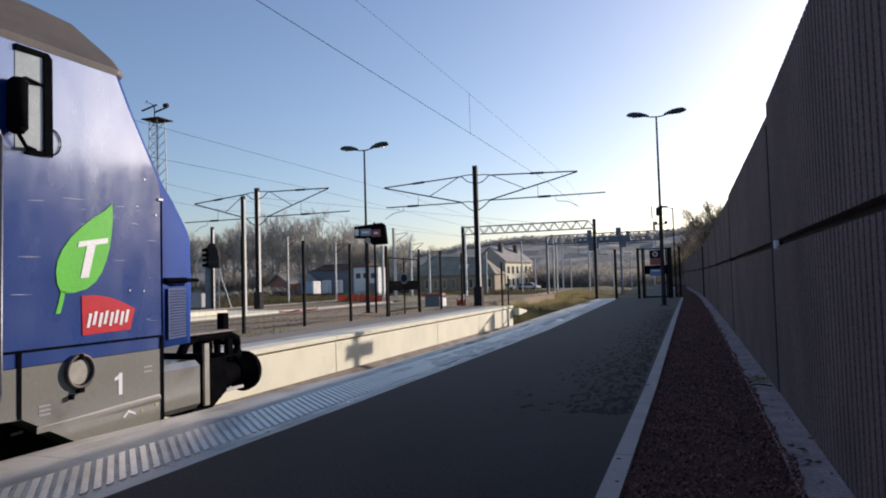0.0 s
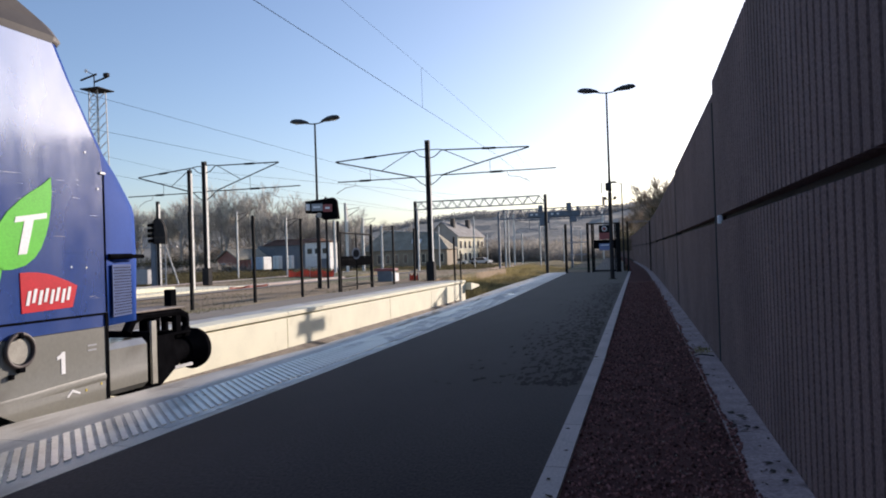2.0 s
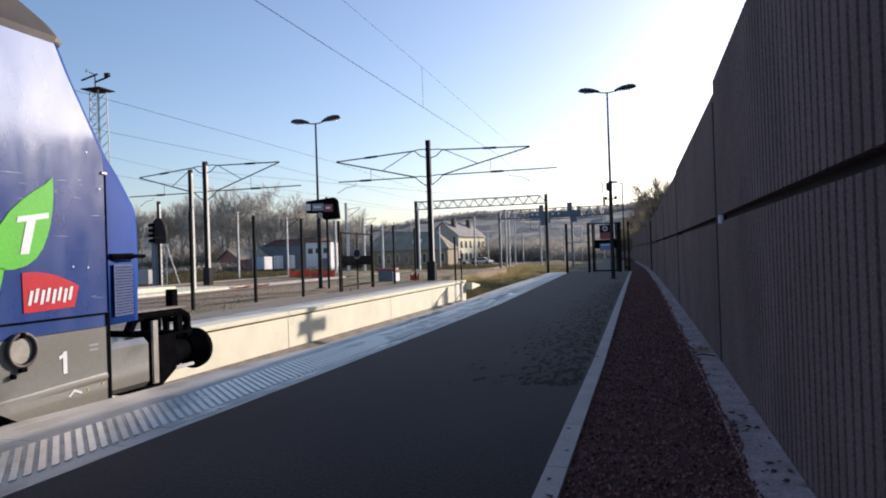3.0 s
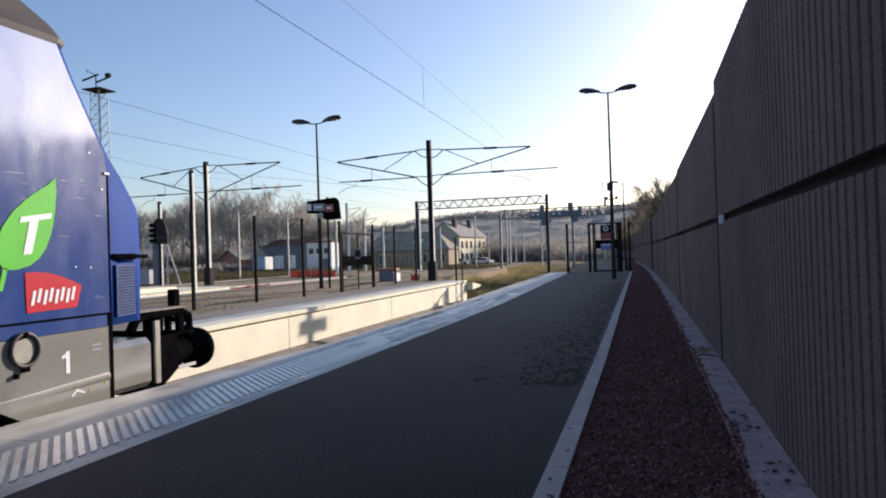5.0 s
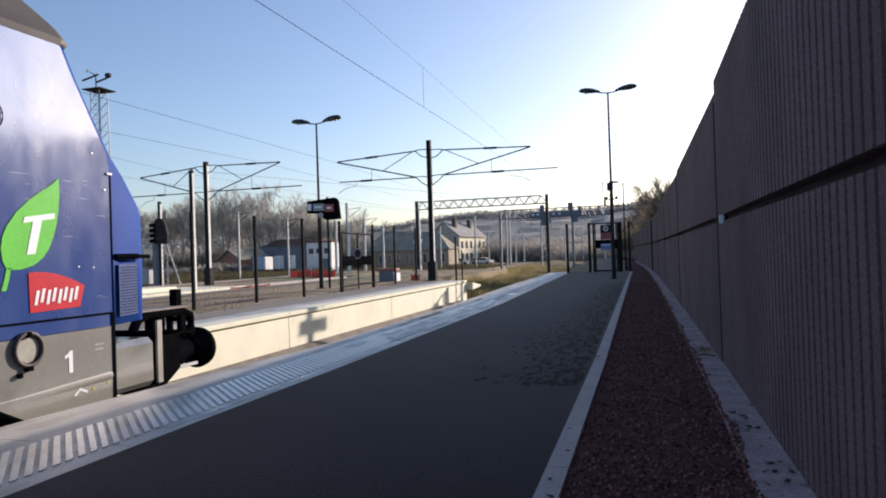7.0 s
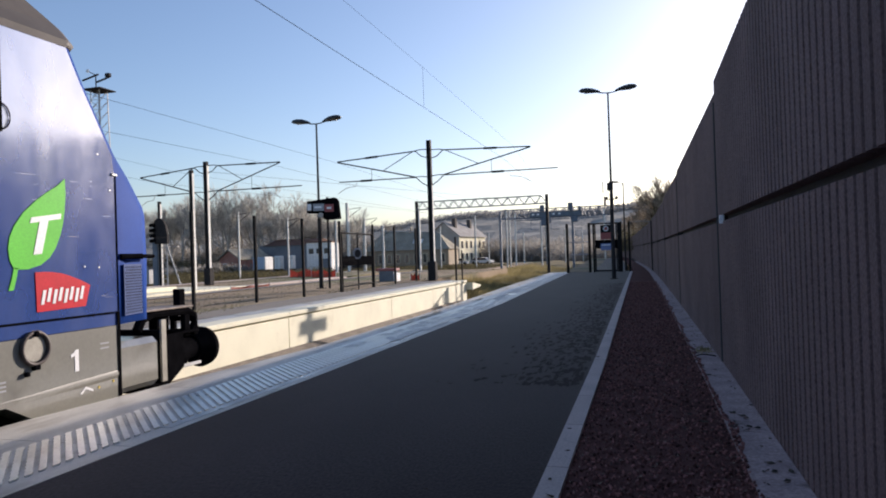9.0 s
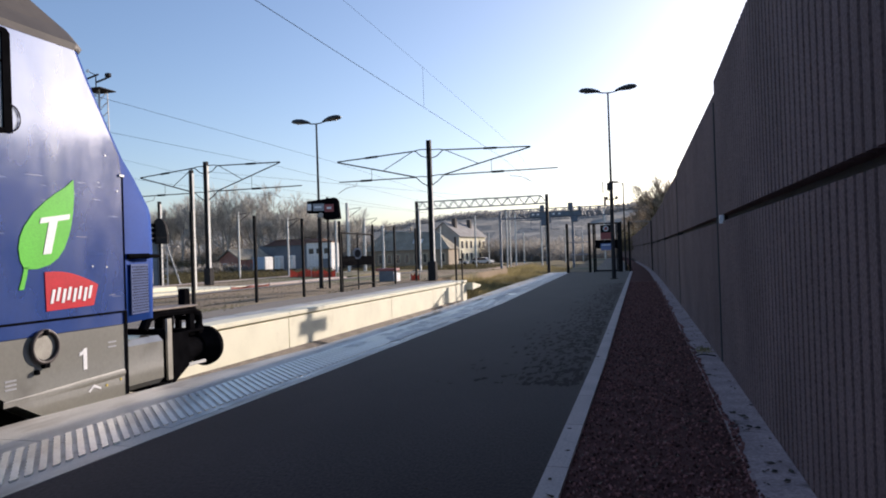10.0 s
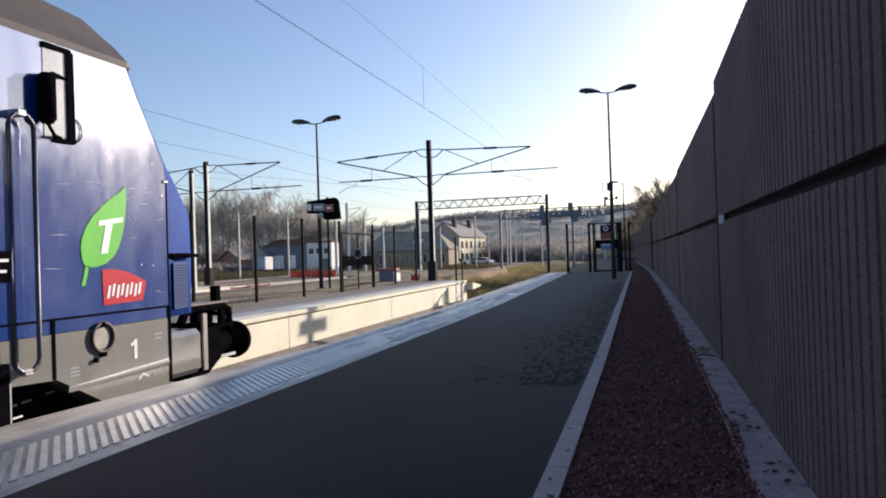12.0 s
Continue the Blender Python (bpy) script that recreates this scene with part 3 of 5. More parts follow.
# ---------------- locomotive ----------------
# local frame: y forward, 0 near the cab's corner; x to the right, 0 on the track's axis; z as in the world
def body_shell(levels, back, segs=6):
    """Rings of a plan outline with rounded corners at rising heights: (z, half width, side end, front, front half width)."""
    bm = B()
    rings = []
    for z, w, ys_, yf, wf in levels:
        cuts = [(k + 1) / segs for k in range(segs)]
        corner = [(w + (wf - w) * f + 0.010 * math.sin(math.pi * f), ys_ + (yf - ys_) * f) for f in cuts]
        right = [(w, back), (w, -3.0), (w, ys_ - 0.5), (w, ys_), *corner]
        pts = right + [(0.0, yf + 0.05)] + [(-x, y) for x, y in reversed(right)]
        rings.append([bm.verts.new((x, y, z)) for x, y in pts])
    k = len(rings[0])
    for a_, b_ in zip(rings, rings[1:]):
        for i in range(k):
            f = bm.faces.new((a_[i], a_[(i + 1) % k], b_[(i + 1) % k], b_[i]))
            f.smooth = 2 < i < 3 + segs or k - 5 - segs < i < k - 4
    bm.faces.new(rings[0][::-1])
    bm.faces.new(rings[-1])
    return bm


def side_plate(bm, pts, proud=0.004, thick=0.006):
    """A flat shape of (y, z) points on the platform side of the body."""
    return prism(bm, pts, "x", SIDE + proud - thick, SIDE + proud)


def bars(bm, pts_list, proud=0.008):
    for y0, y1, z0, z1 in pts_list:
        side_plate(bm, [(y0, z0), (y1, z0), (y1, z1), (y0, z1)], proud)
    return bm


LOCO_BACK = -19.0
SIDE = 1.47
loco = thing("locomotive", "blue and grey railway locomotive with a sloping cab front", "locomotive")
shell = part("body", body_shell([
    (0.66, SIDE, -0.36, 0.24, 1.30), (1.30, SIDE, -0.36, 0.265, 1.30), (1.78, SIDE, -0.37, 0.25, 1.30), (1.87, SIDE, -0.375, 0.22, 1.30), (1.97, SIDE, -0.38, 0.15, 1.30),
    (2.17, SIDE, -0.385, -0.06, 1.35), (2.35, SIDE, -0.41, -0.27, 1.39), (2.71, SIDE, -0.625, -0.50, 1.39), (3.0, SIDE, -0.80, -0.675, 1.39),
    (3.29, SIDE, -0.955, -0.83, 1.39)], LOCO_BACK), (M_BLUE, M_BLUEMUTED), loco, "glossy dark blue painted body")
# faces turned to the front take the muted copy against sun glare
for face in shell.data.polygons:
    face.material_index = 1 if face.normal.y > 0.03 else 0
part("roof", body_shell([
    (3.284, SIDE + 0.004, -0.95, -0.82, 1.39), (3.36, SIDE - 0.02, -0.90, -0.72, 1.34), (3.56, SIDE - 0.25, -0.82, -0.47, 1.02), (3.68, SIDE - 0.35, -0.91, -0.60, 0.95),
    (3.82, SIDE - 0.45, -1.04, -0.80, 0.85), (3.93, SIDE - 0.62, -1.34, -1.0, 0.7), (4.0, SIDE - 0.85, -1.8, -1.3, 0.5), (4.03, SIDE - 1.17, -2.6, -2.2, 0.25)], LOCO_BACK), M_ROOF, loco, "dirty grey-brown roof with a visor over the cab")
skirt = part("skirt", prism(B(), [(LOCO_BACK, 0.02), (-6.4, 0.02), (-6.2, 0.30), (-2.95, 0.30), (-2.80, 0.47), (-2.41, 0.47), (-2.40, 0.27), (-1.93, 0.245), (-1.26, -0.13), (-0.38, -0.16), (-0.36, 0.655), (LOCO_BACK, 0.655)], "x", -SIDE - 0.004, SIDE + 0.004), M_GREYP, loco, "grey painted lower body panels with scuffs")
bm = B()
fold = [[bm.verts.new(p) for p in ((SIDE + 0.003, y, z + 0.03 * f), (SIDE + 0.005 + 0.008 * f, y, z - 0.004 * f), (SIDE + 0.005 + 0.006 * f, y, z - 0.016), (SIDE + 0.003, y, z - 0.05))] for y, z, f in ((-1.80, 0.155, 0.1), (-1.45, 0.155, 0.5), (-0.95, 0.165, 1.0), (-0.41, 0.180, 1.1))]
for r0, r1 in zip(fold, fold[1:]):
    for k in range(3):
        bm.faces.new((r0[k], r0[k + 1], r1[k + 1], r1[k]))
part("crease", bm, M_GREYP, skirt, "raised edge along the lower panel", smooth=True)
# solid black block standing slightly proud of the side
part("step_box", prism(B(), [(-3.3, -0.25), (-2.425, -0.25), (-2.425, 0.44), (-2.46, 0.475), (-3.3, 0.475)], "x", SIDE - 0.3, SIDE + 0.010), M_BLACK, loco, "black step box below the cab door")
part("step_edge", prism(B(), [(-2.423, -0.25), (-2.408, -0.25), (-2.408, 0.30), (-2.423, 0.30)], "x", SIDE - 0.02, SIDE + 0.016), M_STEEL, loco, "pale worn step edge")
for y, z in ((-2.20, 0.06), (-2.05, 0.07), (-1.80, 0.10), (-2.15, -0.05)):
    part("pipe_end", tube(B(), (SIDE - 0.22, y - 0.05, z), (SIDE - 0.22, y + 0.05, z + 0.004), 0.012, n=8), M_STEEL, loco)
bm = B()
side_plate(bm, [(-2.62, 0.795), (-0.365, 0.795), (-0.365, 0.777), (-2.62, 0.777)], 0.010)
side_plate(bm, [(-0.405, -0.05), (-0.365, -0.05), (-0.365, 0.777), (-0.405, 0.777)], 0.011)
side_plate(bm, [(-1.975, 0.255), (-1.94, 0.245), (-1.94, 0.777), (-1.975, 0.777)], 0.010)
part("panel_seam", bm, M_BLACK, loco, "black rubber seam round the panel")
part("corner_seam", bars(B(), [(-0.378, -0.366, 0.80, 2.17)], 0.006), M_BLACK, loco)
# flap with the buffers behind the front skirt
part("headstock", box(B(), -1.36, 1.36, -0.36, 0.38, -0.07, 0.46, 0.06), M_GREYP, loco, "grey box behind the buffer beam")
part("buffer_beam", box(B(), -1.30, 1.25, 0.50, 0.62, -0.10, 0.50, 0.01), M_BLACK, loco, "black buffer beam plate")
part("beam_edge", box(B(), 1.252, 1.280, 0.50, 0.585, -0.08, 0.62, 0.004), M_COVER, loco, "grey edge of the buffer beam")
part("beam_bracket", prism(B(), [(0.39, 0.42), (1.1, 0.42), (1.1, 0.0), (0.66, -0.26), (0.39, -0.14)], "x", -1.2, 1.12), M_BLACK, loco)
for s in (-1, 1):
    x = s * 0.875
    b_ = part("buffer", tube(tube(B(), (x, 0.62, 0.15), (x, 1.30, 0.15), 0.20, n=20), (x, 1.2, 0.15), (x, 1.70, 0.15), 0.15, n=20), M_BLACK, loco, "black iron side buffer")
    bm = B()
    tube(bm, (x, 1.55, 0.15), (x, 1.74, 0.15), 0.17, 0.265, n=32)
    tube(bm, (x, 1.74, 0.15), (x, 1.82, 0.15), 0.265, 0.255, n=32)
    part("buffer_head", bm, M_BLACK, b_)
    bm = B()
    bent(bm, [(x + s * 0.14, 0.42, 0.50), (x + s * 0.14, 0.50, 0.62), (x + s * 0.14, 0.66, 0.67), (x + s * 0.14, 1.30, 0.66), (x + s * 0.14, 1.44, 0.60), (x + s * 0.14, 1.46, 0.46), (x + s * 0.14, 1.38, 0.38)], 0.055)
    bent(bm, [(x - s * 0.16, 0.50, 0.64), (x - s * 0.16, 1.40, 0.64)], 0.05)
    box(bm, x - 0.22, x + 0.22, 0.42, 1.46, 0.385, 0.42, 0.01)
    box(bm, x + s * 0.05 - 0.06, x + s * 0.05 + 0.06, 0.80, 0.92, 0.40, 0.66)
    for u in (-0.17, 0.14):
        box(bm, x + u - 0.035, x + u + 0.035, 1.22, 1.34, 0.34, 0.64, 0.015)
        box(bm, x + u - 0.035, x + u + 0.035, 1.42, 1.50, 0.34, 0.60, 0.015)
    box(bm, x - 0.20, x + 0.20, 1.40, 1.46, 0.52, 0.58, 0.015)
    part("step_tray", bm, M_BLACK, loco, "black shunter's step over the buffer")
    part("tread_plate", box(B(), x - 0.21, x + 0.21, 0.46, 1.36, 0.705, 0.725, 0.006), M_TREAD, loco, "worn brown tread plate")
    part("lamp_iron", box(B(), x - 0.05, x + 0.05, 1.30, 1.42, 0.66, 0.93, 0.01), M_BLACK, loco)
    part("foot_bar", box(B(), x + s * 0.20, x + s * 0.24, 0.95, 1.45, -0.02, 0.02, 0.006), M_STEEL, loco, "pale steel step bar")
    # corner fittings
    c0, d_, o_ = Vector((s * 1.462, -0.30, 0)), Vector((-s * 0.268, 0.963, 0)), Vector((s * 0.963, 0.268, 0))
    quad = [c0 + o_ * 0.012, c0 + d_ * 0.40 + o_ * 0.012, c0 + d_ * 0.40 + o_ * 0.022, c0 + o_ * 0.022]
    grille = part("corner_grille", prism(B(), [v.xy[:] for v in quad], "z", 0.74, 1.26), M_GRILL, loco, "blue perforated plate")
    bm = B()
    for i in range(9):
        for k in range(17):
            u = 0.03 + 0.042 * i + (0.021 if k % 2 else 0.0)
            c = c0 + d_ * u + o_ * 0.024 + Vector((0, 0, 0.765 + 0.029 * k))
            bm.faces.new([bm.verts.new(c + d_ * (0.013 * math.cos(q * math.pi / 3)) + Vector((0, 0, 0.010 * math.sin(q * math.pi / 3)))) for q in range(6)])
    tagged(part("perforation", bm, M_BLACK, grille), kind="stuff")
    part("handle", tube(tube(B(), (s * 1.47, -0.33, 1.34), (s * 1.50, -0.05, 1.34), 0.03), (s * 1.50, -0.05, 1.34), (s * 1.42, 0.22, 1.34), 0.022), M_BLACK, loco, "black handle at the cab corner")
    part("hinge_lamp", box(B(), s * 1.42, s * 1.485, -0.43, -0.35, 2.145, 2.175, 0.008), M_STEEL, loco)
# windscreen
part("windscreen", prism(B(), [(-0.20, 2.38), (-0.70, 3.20), (-0.76, 3.20), (-0.28, 2.38)], "x", -1.1, 1.1), M_GLASS, loco, "dark cab windscreen")
part("coupling_hook", prism(B(), [(0.62, 0.10), (1.0, 0.16), (1.08, 0.30), (1.0, 0.30), (0.95, 0.22), (0.62, 0.20)], "x", -0.05, 0.05), M_BLACK, loco)

# side window, mirror and hand rails on the platform side
bm = B()
for q in ([(-2.00, 3.265), (-1.70, 3.265), (-1.66, 3.225), (-2.00, 3.215)], [(-1.74, 3.225), (-1.662, 3.225), (-1.655, 2.39), (-1.735, 2.39)],
          [(-1.90, 2.425), (-1.73, 2.425), (-1.73, 2.385), (-1.90, 2.385)]):
    side_plate(bm, q, 0.022, 0.06)
window = part("window_frame", bm, M_BLACK, loco, "black frame of the cab side window")
# no blind here: the pane itself carries the sky's brightness as colour
part("pane", prism(B(), [(-1.995, 2.40), (-1.738, 2.40), (-1.738, 3.22), (-1.995, 3.22)], "x", SIDE - 0.01, SIDE + 0.006), M_PANEGLARE, window, "cab window pane coloured pale for bright sky in the glass")
bm = B()
MX, MY = SIDE + 0.078, -2.03
tube(bm, (MX, MY, 2.52), (MX, MY, 2.56), 0.045, 0.075, n=16)
tube(bm, (MX, MY, 2.56), (MX, MY, 2.93), 0.075, n=16)
tube(bm, (MX, MY, 2.93), (MX, MY, 2.965), 0.075, 0.045, n=16)
mirror = part("mirror", bm, M_BLACK, loco, "black rear-view mirror housing", smooth=True)
part("mirror_arm", bent(B(), [(SIDE - 0.01, -1.80, 2.43), (MX - 0.01, -1.95, 2.43), (MX, MY, 2.53)], 0.016), M_BLACK, mirror)
part("mirror_arm", bent(B(), [(SIDE - 0.01, -1.72, 2.985), (MX - 0.01, -1.95, 2.985), (MX, MY, 2.95)], 0.016), M_BLACK, mirror)
part("cable", bent(B(), [(SIDE + 0.01, -1.66 + 0.09 * math.sin(k * 0.35), 2.52 - 0.11 * math.cos(k * 0.35)) for k in range(10)], 0.006, 5), M_BLACK, loco)
for y0, y1, m in ((-2.44, -2.19, M_CHROME), (-3.75, -3.50, M_CHROME)):
    bm = B()
    mid = (y0 + y1) / 2
    arc = [(SIDE + 0.09, mid + 0.125 * math.cos(k * math.pi / 6), 2.44 + 0.12 * math.sin(k * math.pi / 6)) for k in range(7)]
    arc2 = [(SIDE + 0.09, mid - 0.125 * math.cos(k * math.pi / 6), 0.49 - 0.11 * math.sin(k * math.pi / 6)) for k in range(7)]
    bent(bm, arc + arc2 + [arc[0]], 0.021)
    rail_ = part("hand_rail", bm, m, loco, "bright steel grab rail beside the cab door", smooth=True)
    for z in (2.56, 0.38):
        part("rail_bracket", box(B(), SIDE - 0.01, SIDE + 0.11, mid - 0.045, mid + 0.045, z - 0.03, z + 0.03, 0.01), M_STEEL, rail_)
door = part("cab_door", bars(B(), [(-3.42, -2.52, 0.45, 3.05)], 0.003), M_BLUE, loco, "blue cab door")
part("door_seam", bars(B(), [(-2.535, -2.50, 0.42, 3.09), (-3.44, -3.405, 0.42, 3.09), (-3.405, -2.535, 3.06, 3.09)], 0.008), M_BLACK, door)
part("door_window", bars(B(), [(-3.25, -2.70, 2.25, 2.95)], 0.012), M_GLASS, door)
lp = part("notice_plate", bars(B(), [(-2.95, -2.385, 1.14, 1.40)], 0.010), M_BLACK, loco, "black notice plate with unreadable lines")
part("notice_line", bars(B(), [(-2.90, -2.40, 1.31, 1.335), (-2.90, -2.42, 1.22, 1.245)], 0.014), M_WHITE, lp)

# leaf, red badge, number and small marks
leaf = [(-1.009, 2.059), (-1.005, 1.92), (-1.02, 1.769), (-1.045, 1.64), (-1.078, 1.537), (-1.135, 1.42), (-1.202, 1.338), (-1.30, 1.275), (-1.429, 1.243), (-1.50, 1.242),
        (-1.569, 1.252), (-1.605, 1.32), (-1.618, 1.423), (-1.60, 1.52), (-1.556, 1.61), (-1.46, 1.73), (-1.334, 1.837), (-1.22, 1.915), (-1.10, 1.985)]
lf = part("leaf_badge", side_plate(B(), leaf, 0.006), M_GREEN, loco, "bright green leaf decal")
part("leaf_stalk", side_plate(B(), [(-1.567, 1.258), (-1.525, 1.258), (-1.545, 1.17), (-1.576, 1.071), (-1.624, 1.068), (-1.59, 1.17)], 0.006), M_GREEN, lf)
part("white_bar", side_plate(B(), [(-1.400, 1.640), (-1.070, 1.690), (-1.065, 1.738), (-1.385, 1.690)], 0.010), M_WHITE, lf)
part("white_bar", side_plate(B(), [(-1.372, 1.368), (-1.285, 1.375), (-1.205, 1.668), (-1.300, 1.655)], 0.0095), M_WHITE, lf)
rd = part("red_badge", side_plate(B(), [(-1.357, 1.213), (-1.26, 1.216), (-1.169, 1.211), (-1.07, 1.196), (-0.971, 1.168), (-0.85, 1.125), (-0.739, 1.075), (-0.80, 0.880), (-1.348, 0.866)], 0.006), M_RED, loco, "red badge decal")
for k in range(8):
    y0 = -1.31 + 0.062 * k
    z0, z1 = (0.930, 1.055) if k % 2 == 0 else (0.950, 1.070)
    part("white_stroke", side_plate(B(), [(y0, z0), (y0 + 0.032, z0), (y0 + 0.062, z1), (y0 + 0.030, z1)], 0.010), M_WHITE, rd)
part("number", side_plate(B(), [(-0.950, 0.285), (-0.905, 0.285), (-0.905, 0.485), (-0.938, 0.485), (-0.958, 0.462), (-0.995, 0.448), (-0.995, 0.418), (-0.950, 0.432)], 0.008), M_WHITE, loco, "white painted number 1")
for y, z in ((-0.58, 0.50), (-0.58, 0.455), (-1.73, 0.32), (-1.73, 0.285), (-1.73, 0.25)):
    part("small_mark", bars(B(), [(y - 0.055, y + 0.055, z - 0.008, z + 0.008)], 0.007), M_SIGNGREY, loco)
for y, z in ((-0.665, 0.088), (-0.475, 0.115)):
    part("yellow_dot", tube(B(), (SIDE, y, z), (SIDE + 0.009, y, z), 0.013, n=12), M_YELLOW, loco, "small yellow dot")
part("arrow_mark", side_plate(B(), [(-0.90, 0.07), (-0.83, 0.125), (-0.74, 0.085), (-0.74, 0.065), (-0.83, 0.10), (-0.88, 0.06)], 0.008), M_WHITE, loco)
bm = B()
R_, r_ = 0.138, 0.019
tor = [[bm.verts.new((SIDE + 0.022 + r_ * math.sin(b * math.pi / 4), -1.39 + (R_ + r_ * math.cos(b * math.pi / 4)) * math.cos(a_ * math.pi / 14), 0.56 + (R_ + r_ * math.cos(b * math.pi / 4)) * math.sin(a_ * math.pi / 14))) for b in range(8)] for a_ in range(28)]
for a_ in range(28):
    for b in range(8):
        bm.faces.new((tor[a_][b], tor[(a_ + 1) % 28][b], tor[(a_ + 1) % 28][(b + 1) % 8], tor[a_][(b + 1) % 8]))
ring = part("ring", bm, M_RUST, loco, "worn brown iron ring on the side", smooth=True)
part("socket", tube(B(), (SIDE, -1.39, 0.56), (SIDE + 0.014, -1.39, 0.56), 0.112, n=24), M_COVER, ring, "pale grey round cover")
part("catch", box(B(), SIDE, SIDE + 0.045, -1.425, -1.355, 0.375, 0.42, 0.008), M_BLACK, ring)
part("chain_end", box(B(), SIDE, SIDE + 0.04, -1.50, -1.46, 0.33, 0.37, 0.006), M_BLACK, ring)
part("ring_lug", box(B(), SIDE, SIDE + 0.05, -1.41, -1.37, 0.66, 0.71, 0.006), M_BLACK, ring)
rnd = random.Random(44)
bm = B()
for i in range(20):
    y, z = rnd.uniform(-1.95, -0.42), rnd.choice((rnd.uniform(0.84, 2.3), rnd.uniform(1.6, 2.2)))
    w, h = rnd.uniform(0.02, 0.11), rnd.uniform(0.001, 0.0024)
    k = rnd.gauss(0, 0.05)
    bm.faces.new([bm.verts.new((SIDE + 0.0012 + i * 0.00001, y + u * w, z + v * h + u * w * k)) for u, v in ((-1, -0.3), (0, -1), (1, -0.2), (1, 0.3), (0, 1), (-1, 0.2))])
tagged(part("scratches", bm, M_WORN, loco, "pale scratches in the blue paint"), kind="stuff")
for y, z in ((-0.62, 1.24), (-0.80, 1.25), (-0.6, 2.34), (-0.45, 2.0)):
    part("rivet", tube(B(), (SIDE, y, z), (SIDE + 0.006, y, z), 0.010, n=8), M_STEEL, loco)

# running gear
part("bogie_frame", prism(B(), [(-6.1, -0.15), (-5.9, 0.18), (-2.6, 0.18), (-2.2, -0.1), (-2.4, -0.42), (-3.4, -0.55), (-5.0, -0.55), (-6.0, -0.4)], "x", -1.18, 1.18), M_BOGIE, loco, "black bogie frame")
wheelsets = []
for y in (-2.75, -5.55):
    w = part("wheelset", tube(B(), (-0.75, 0, 0), (0.75, 0, 0), 0.09, n=14), M_BOGIE, loco, "steel wheelset")
    w.location = (0, y, RAIL_Z + 0.52)
    wheelsets.append(w)
    for s in (-1, 1):
        part("wheel", tube(tube(B(), (s * 0.69, 0, 0), (s * 0.82, 0, 0), 0.52, n=36), (s * 0.82, 0, 0), (s * 0.85, 0, 0), 0.18, n=20), M_BOGIE, w)
    part("axle_box", box(B(), 1.16, 1.36, y - 0.2, y + 0.2, -0.55, -0.12, 0.03), M_BOGIE, loco)
# added block whose black stands for the shade under the body
part("underframe_fill", box(B(), -1.20, 1.20, -6.3, -0.4, -0.80, 0.32, 0.03), M_BOGIE, loco, "black fill block for the dark under the body")
part("equipment_box", box(B(), -1.3, 1.3, -13.5, -6.6, -0.7, 0.05, 0.03), M_BOGIE, loco)
part("rear_bogie", prism(B(), [(-18.1, -0.4), (-18.0, 0.1), (-14.2, 0.1), (-14.0, -0.4)], "x", -1.18, 1.18), M_BOGIE, loco)
for y in (-14.9, -17.2):
    for s in (-1, 1):
        part("rear_wheel", tube(B(), (s * 0.69, y, RAIL_Z + 0.52), (s * 0.82, y, RAIL_Z + 0.52), 0.52, n=32), M_BOGIE, loco)

# ---------------- lamps, masts and wires ----------------
def double_lamp(at, height, turn, label):
    t = thing("street_lamp", label, "street lamp", at, turn, "double street lamps")
    bm = B()
    tube(bm, (0, 0, 0), (0, 0, 1.3), 0.085, 0.08, 14)
    tube(bm, (0, 0, 1.3), (0, 0, height), 0.062, 0.036, 14)
    part("pole", bm, M_DARKSTEEL, t)
    part("base_plate", box(B(), -0.17, 0.17, -0.17, 0.17, 0, 0.025, 0.005), M_DARKSTEEL, t)
    for s in (-1, 1):
        arm = part("arm", bent(B(), [(0, 0, height - 0.03), (s * 0.25, 0, height), (s * 0.48, 0, height + 0.05)], 0.025), M_DARKSTEEL, t)
        bm = B()
        prof = [(0.30, 0.03, 0.03), (0.44, 0.11, 0.09), (0.66, 0.20, 0.15), (0.92, 0.22, 0.16), (1.10, 0.17, 0.125), (1.21, 0.04, 0.04)]
        rings = []
        for u, w, h in prof:
            zc = height + 0.06 + (u - 0.4) * 0.10
            rings.append([bm.verts.new((s * u, w * math.cos(k * math.pi / 6), zc + h * math.sin(k * math.pi / 6) * (1.0 if k < 7 else 0.35))) for k in range(12)])
        for r0, r1 in zip(rings, rings[1:]):
            for k in range(12):
                bm.faces.new((r0[k], r0[(k + 1) % 12], r1[(k + 1) % 12], r1[k]))
        bm.faces.new(rings[0])
        bm.faces.new(rings[-1])
        head = part("lamp_head", bm, M_LAMPHEAD, t, "dark oval lamp head", smooth=True)
        part("diffuser", box(B(), s * 0.62, s * 0.98, -0.10, 0.10, height + 0.045, height + 0.075, 0.01), M_DIFFUSER, head)
    return t


lamp_a = double_lamp((-1.26, 30.3, 0), 7.92, 0, "tall dark steel street lamp with two heads and loudspeakers")
part("lower_shaft", tube(B(), (0, 0, 0), (0, 0, 3.62), 0.088, 0.078, n=14), M_DARKSTEEL, lamp_a)
part("control_box", box(B(), -0.17, 0.08, -0.09, 0.09, 3.74, 4.08, 0.02), M_DARKSTEEL, lamp_a)
part("antenna", box(B(), -0.36, -0.32, -0.03, 0.03, 3.62, 4.14, 0.008), M_DARKSTEEL, lamp_a)
part("cross_arm", bent(B(), [(-0.23, 0, 3.38), (0.23, 0, 3.38)], 0.02), M_DARKSTEEL, lamp_a)
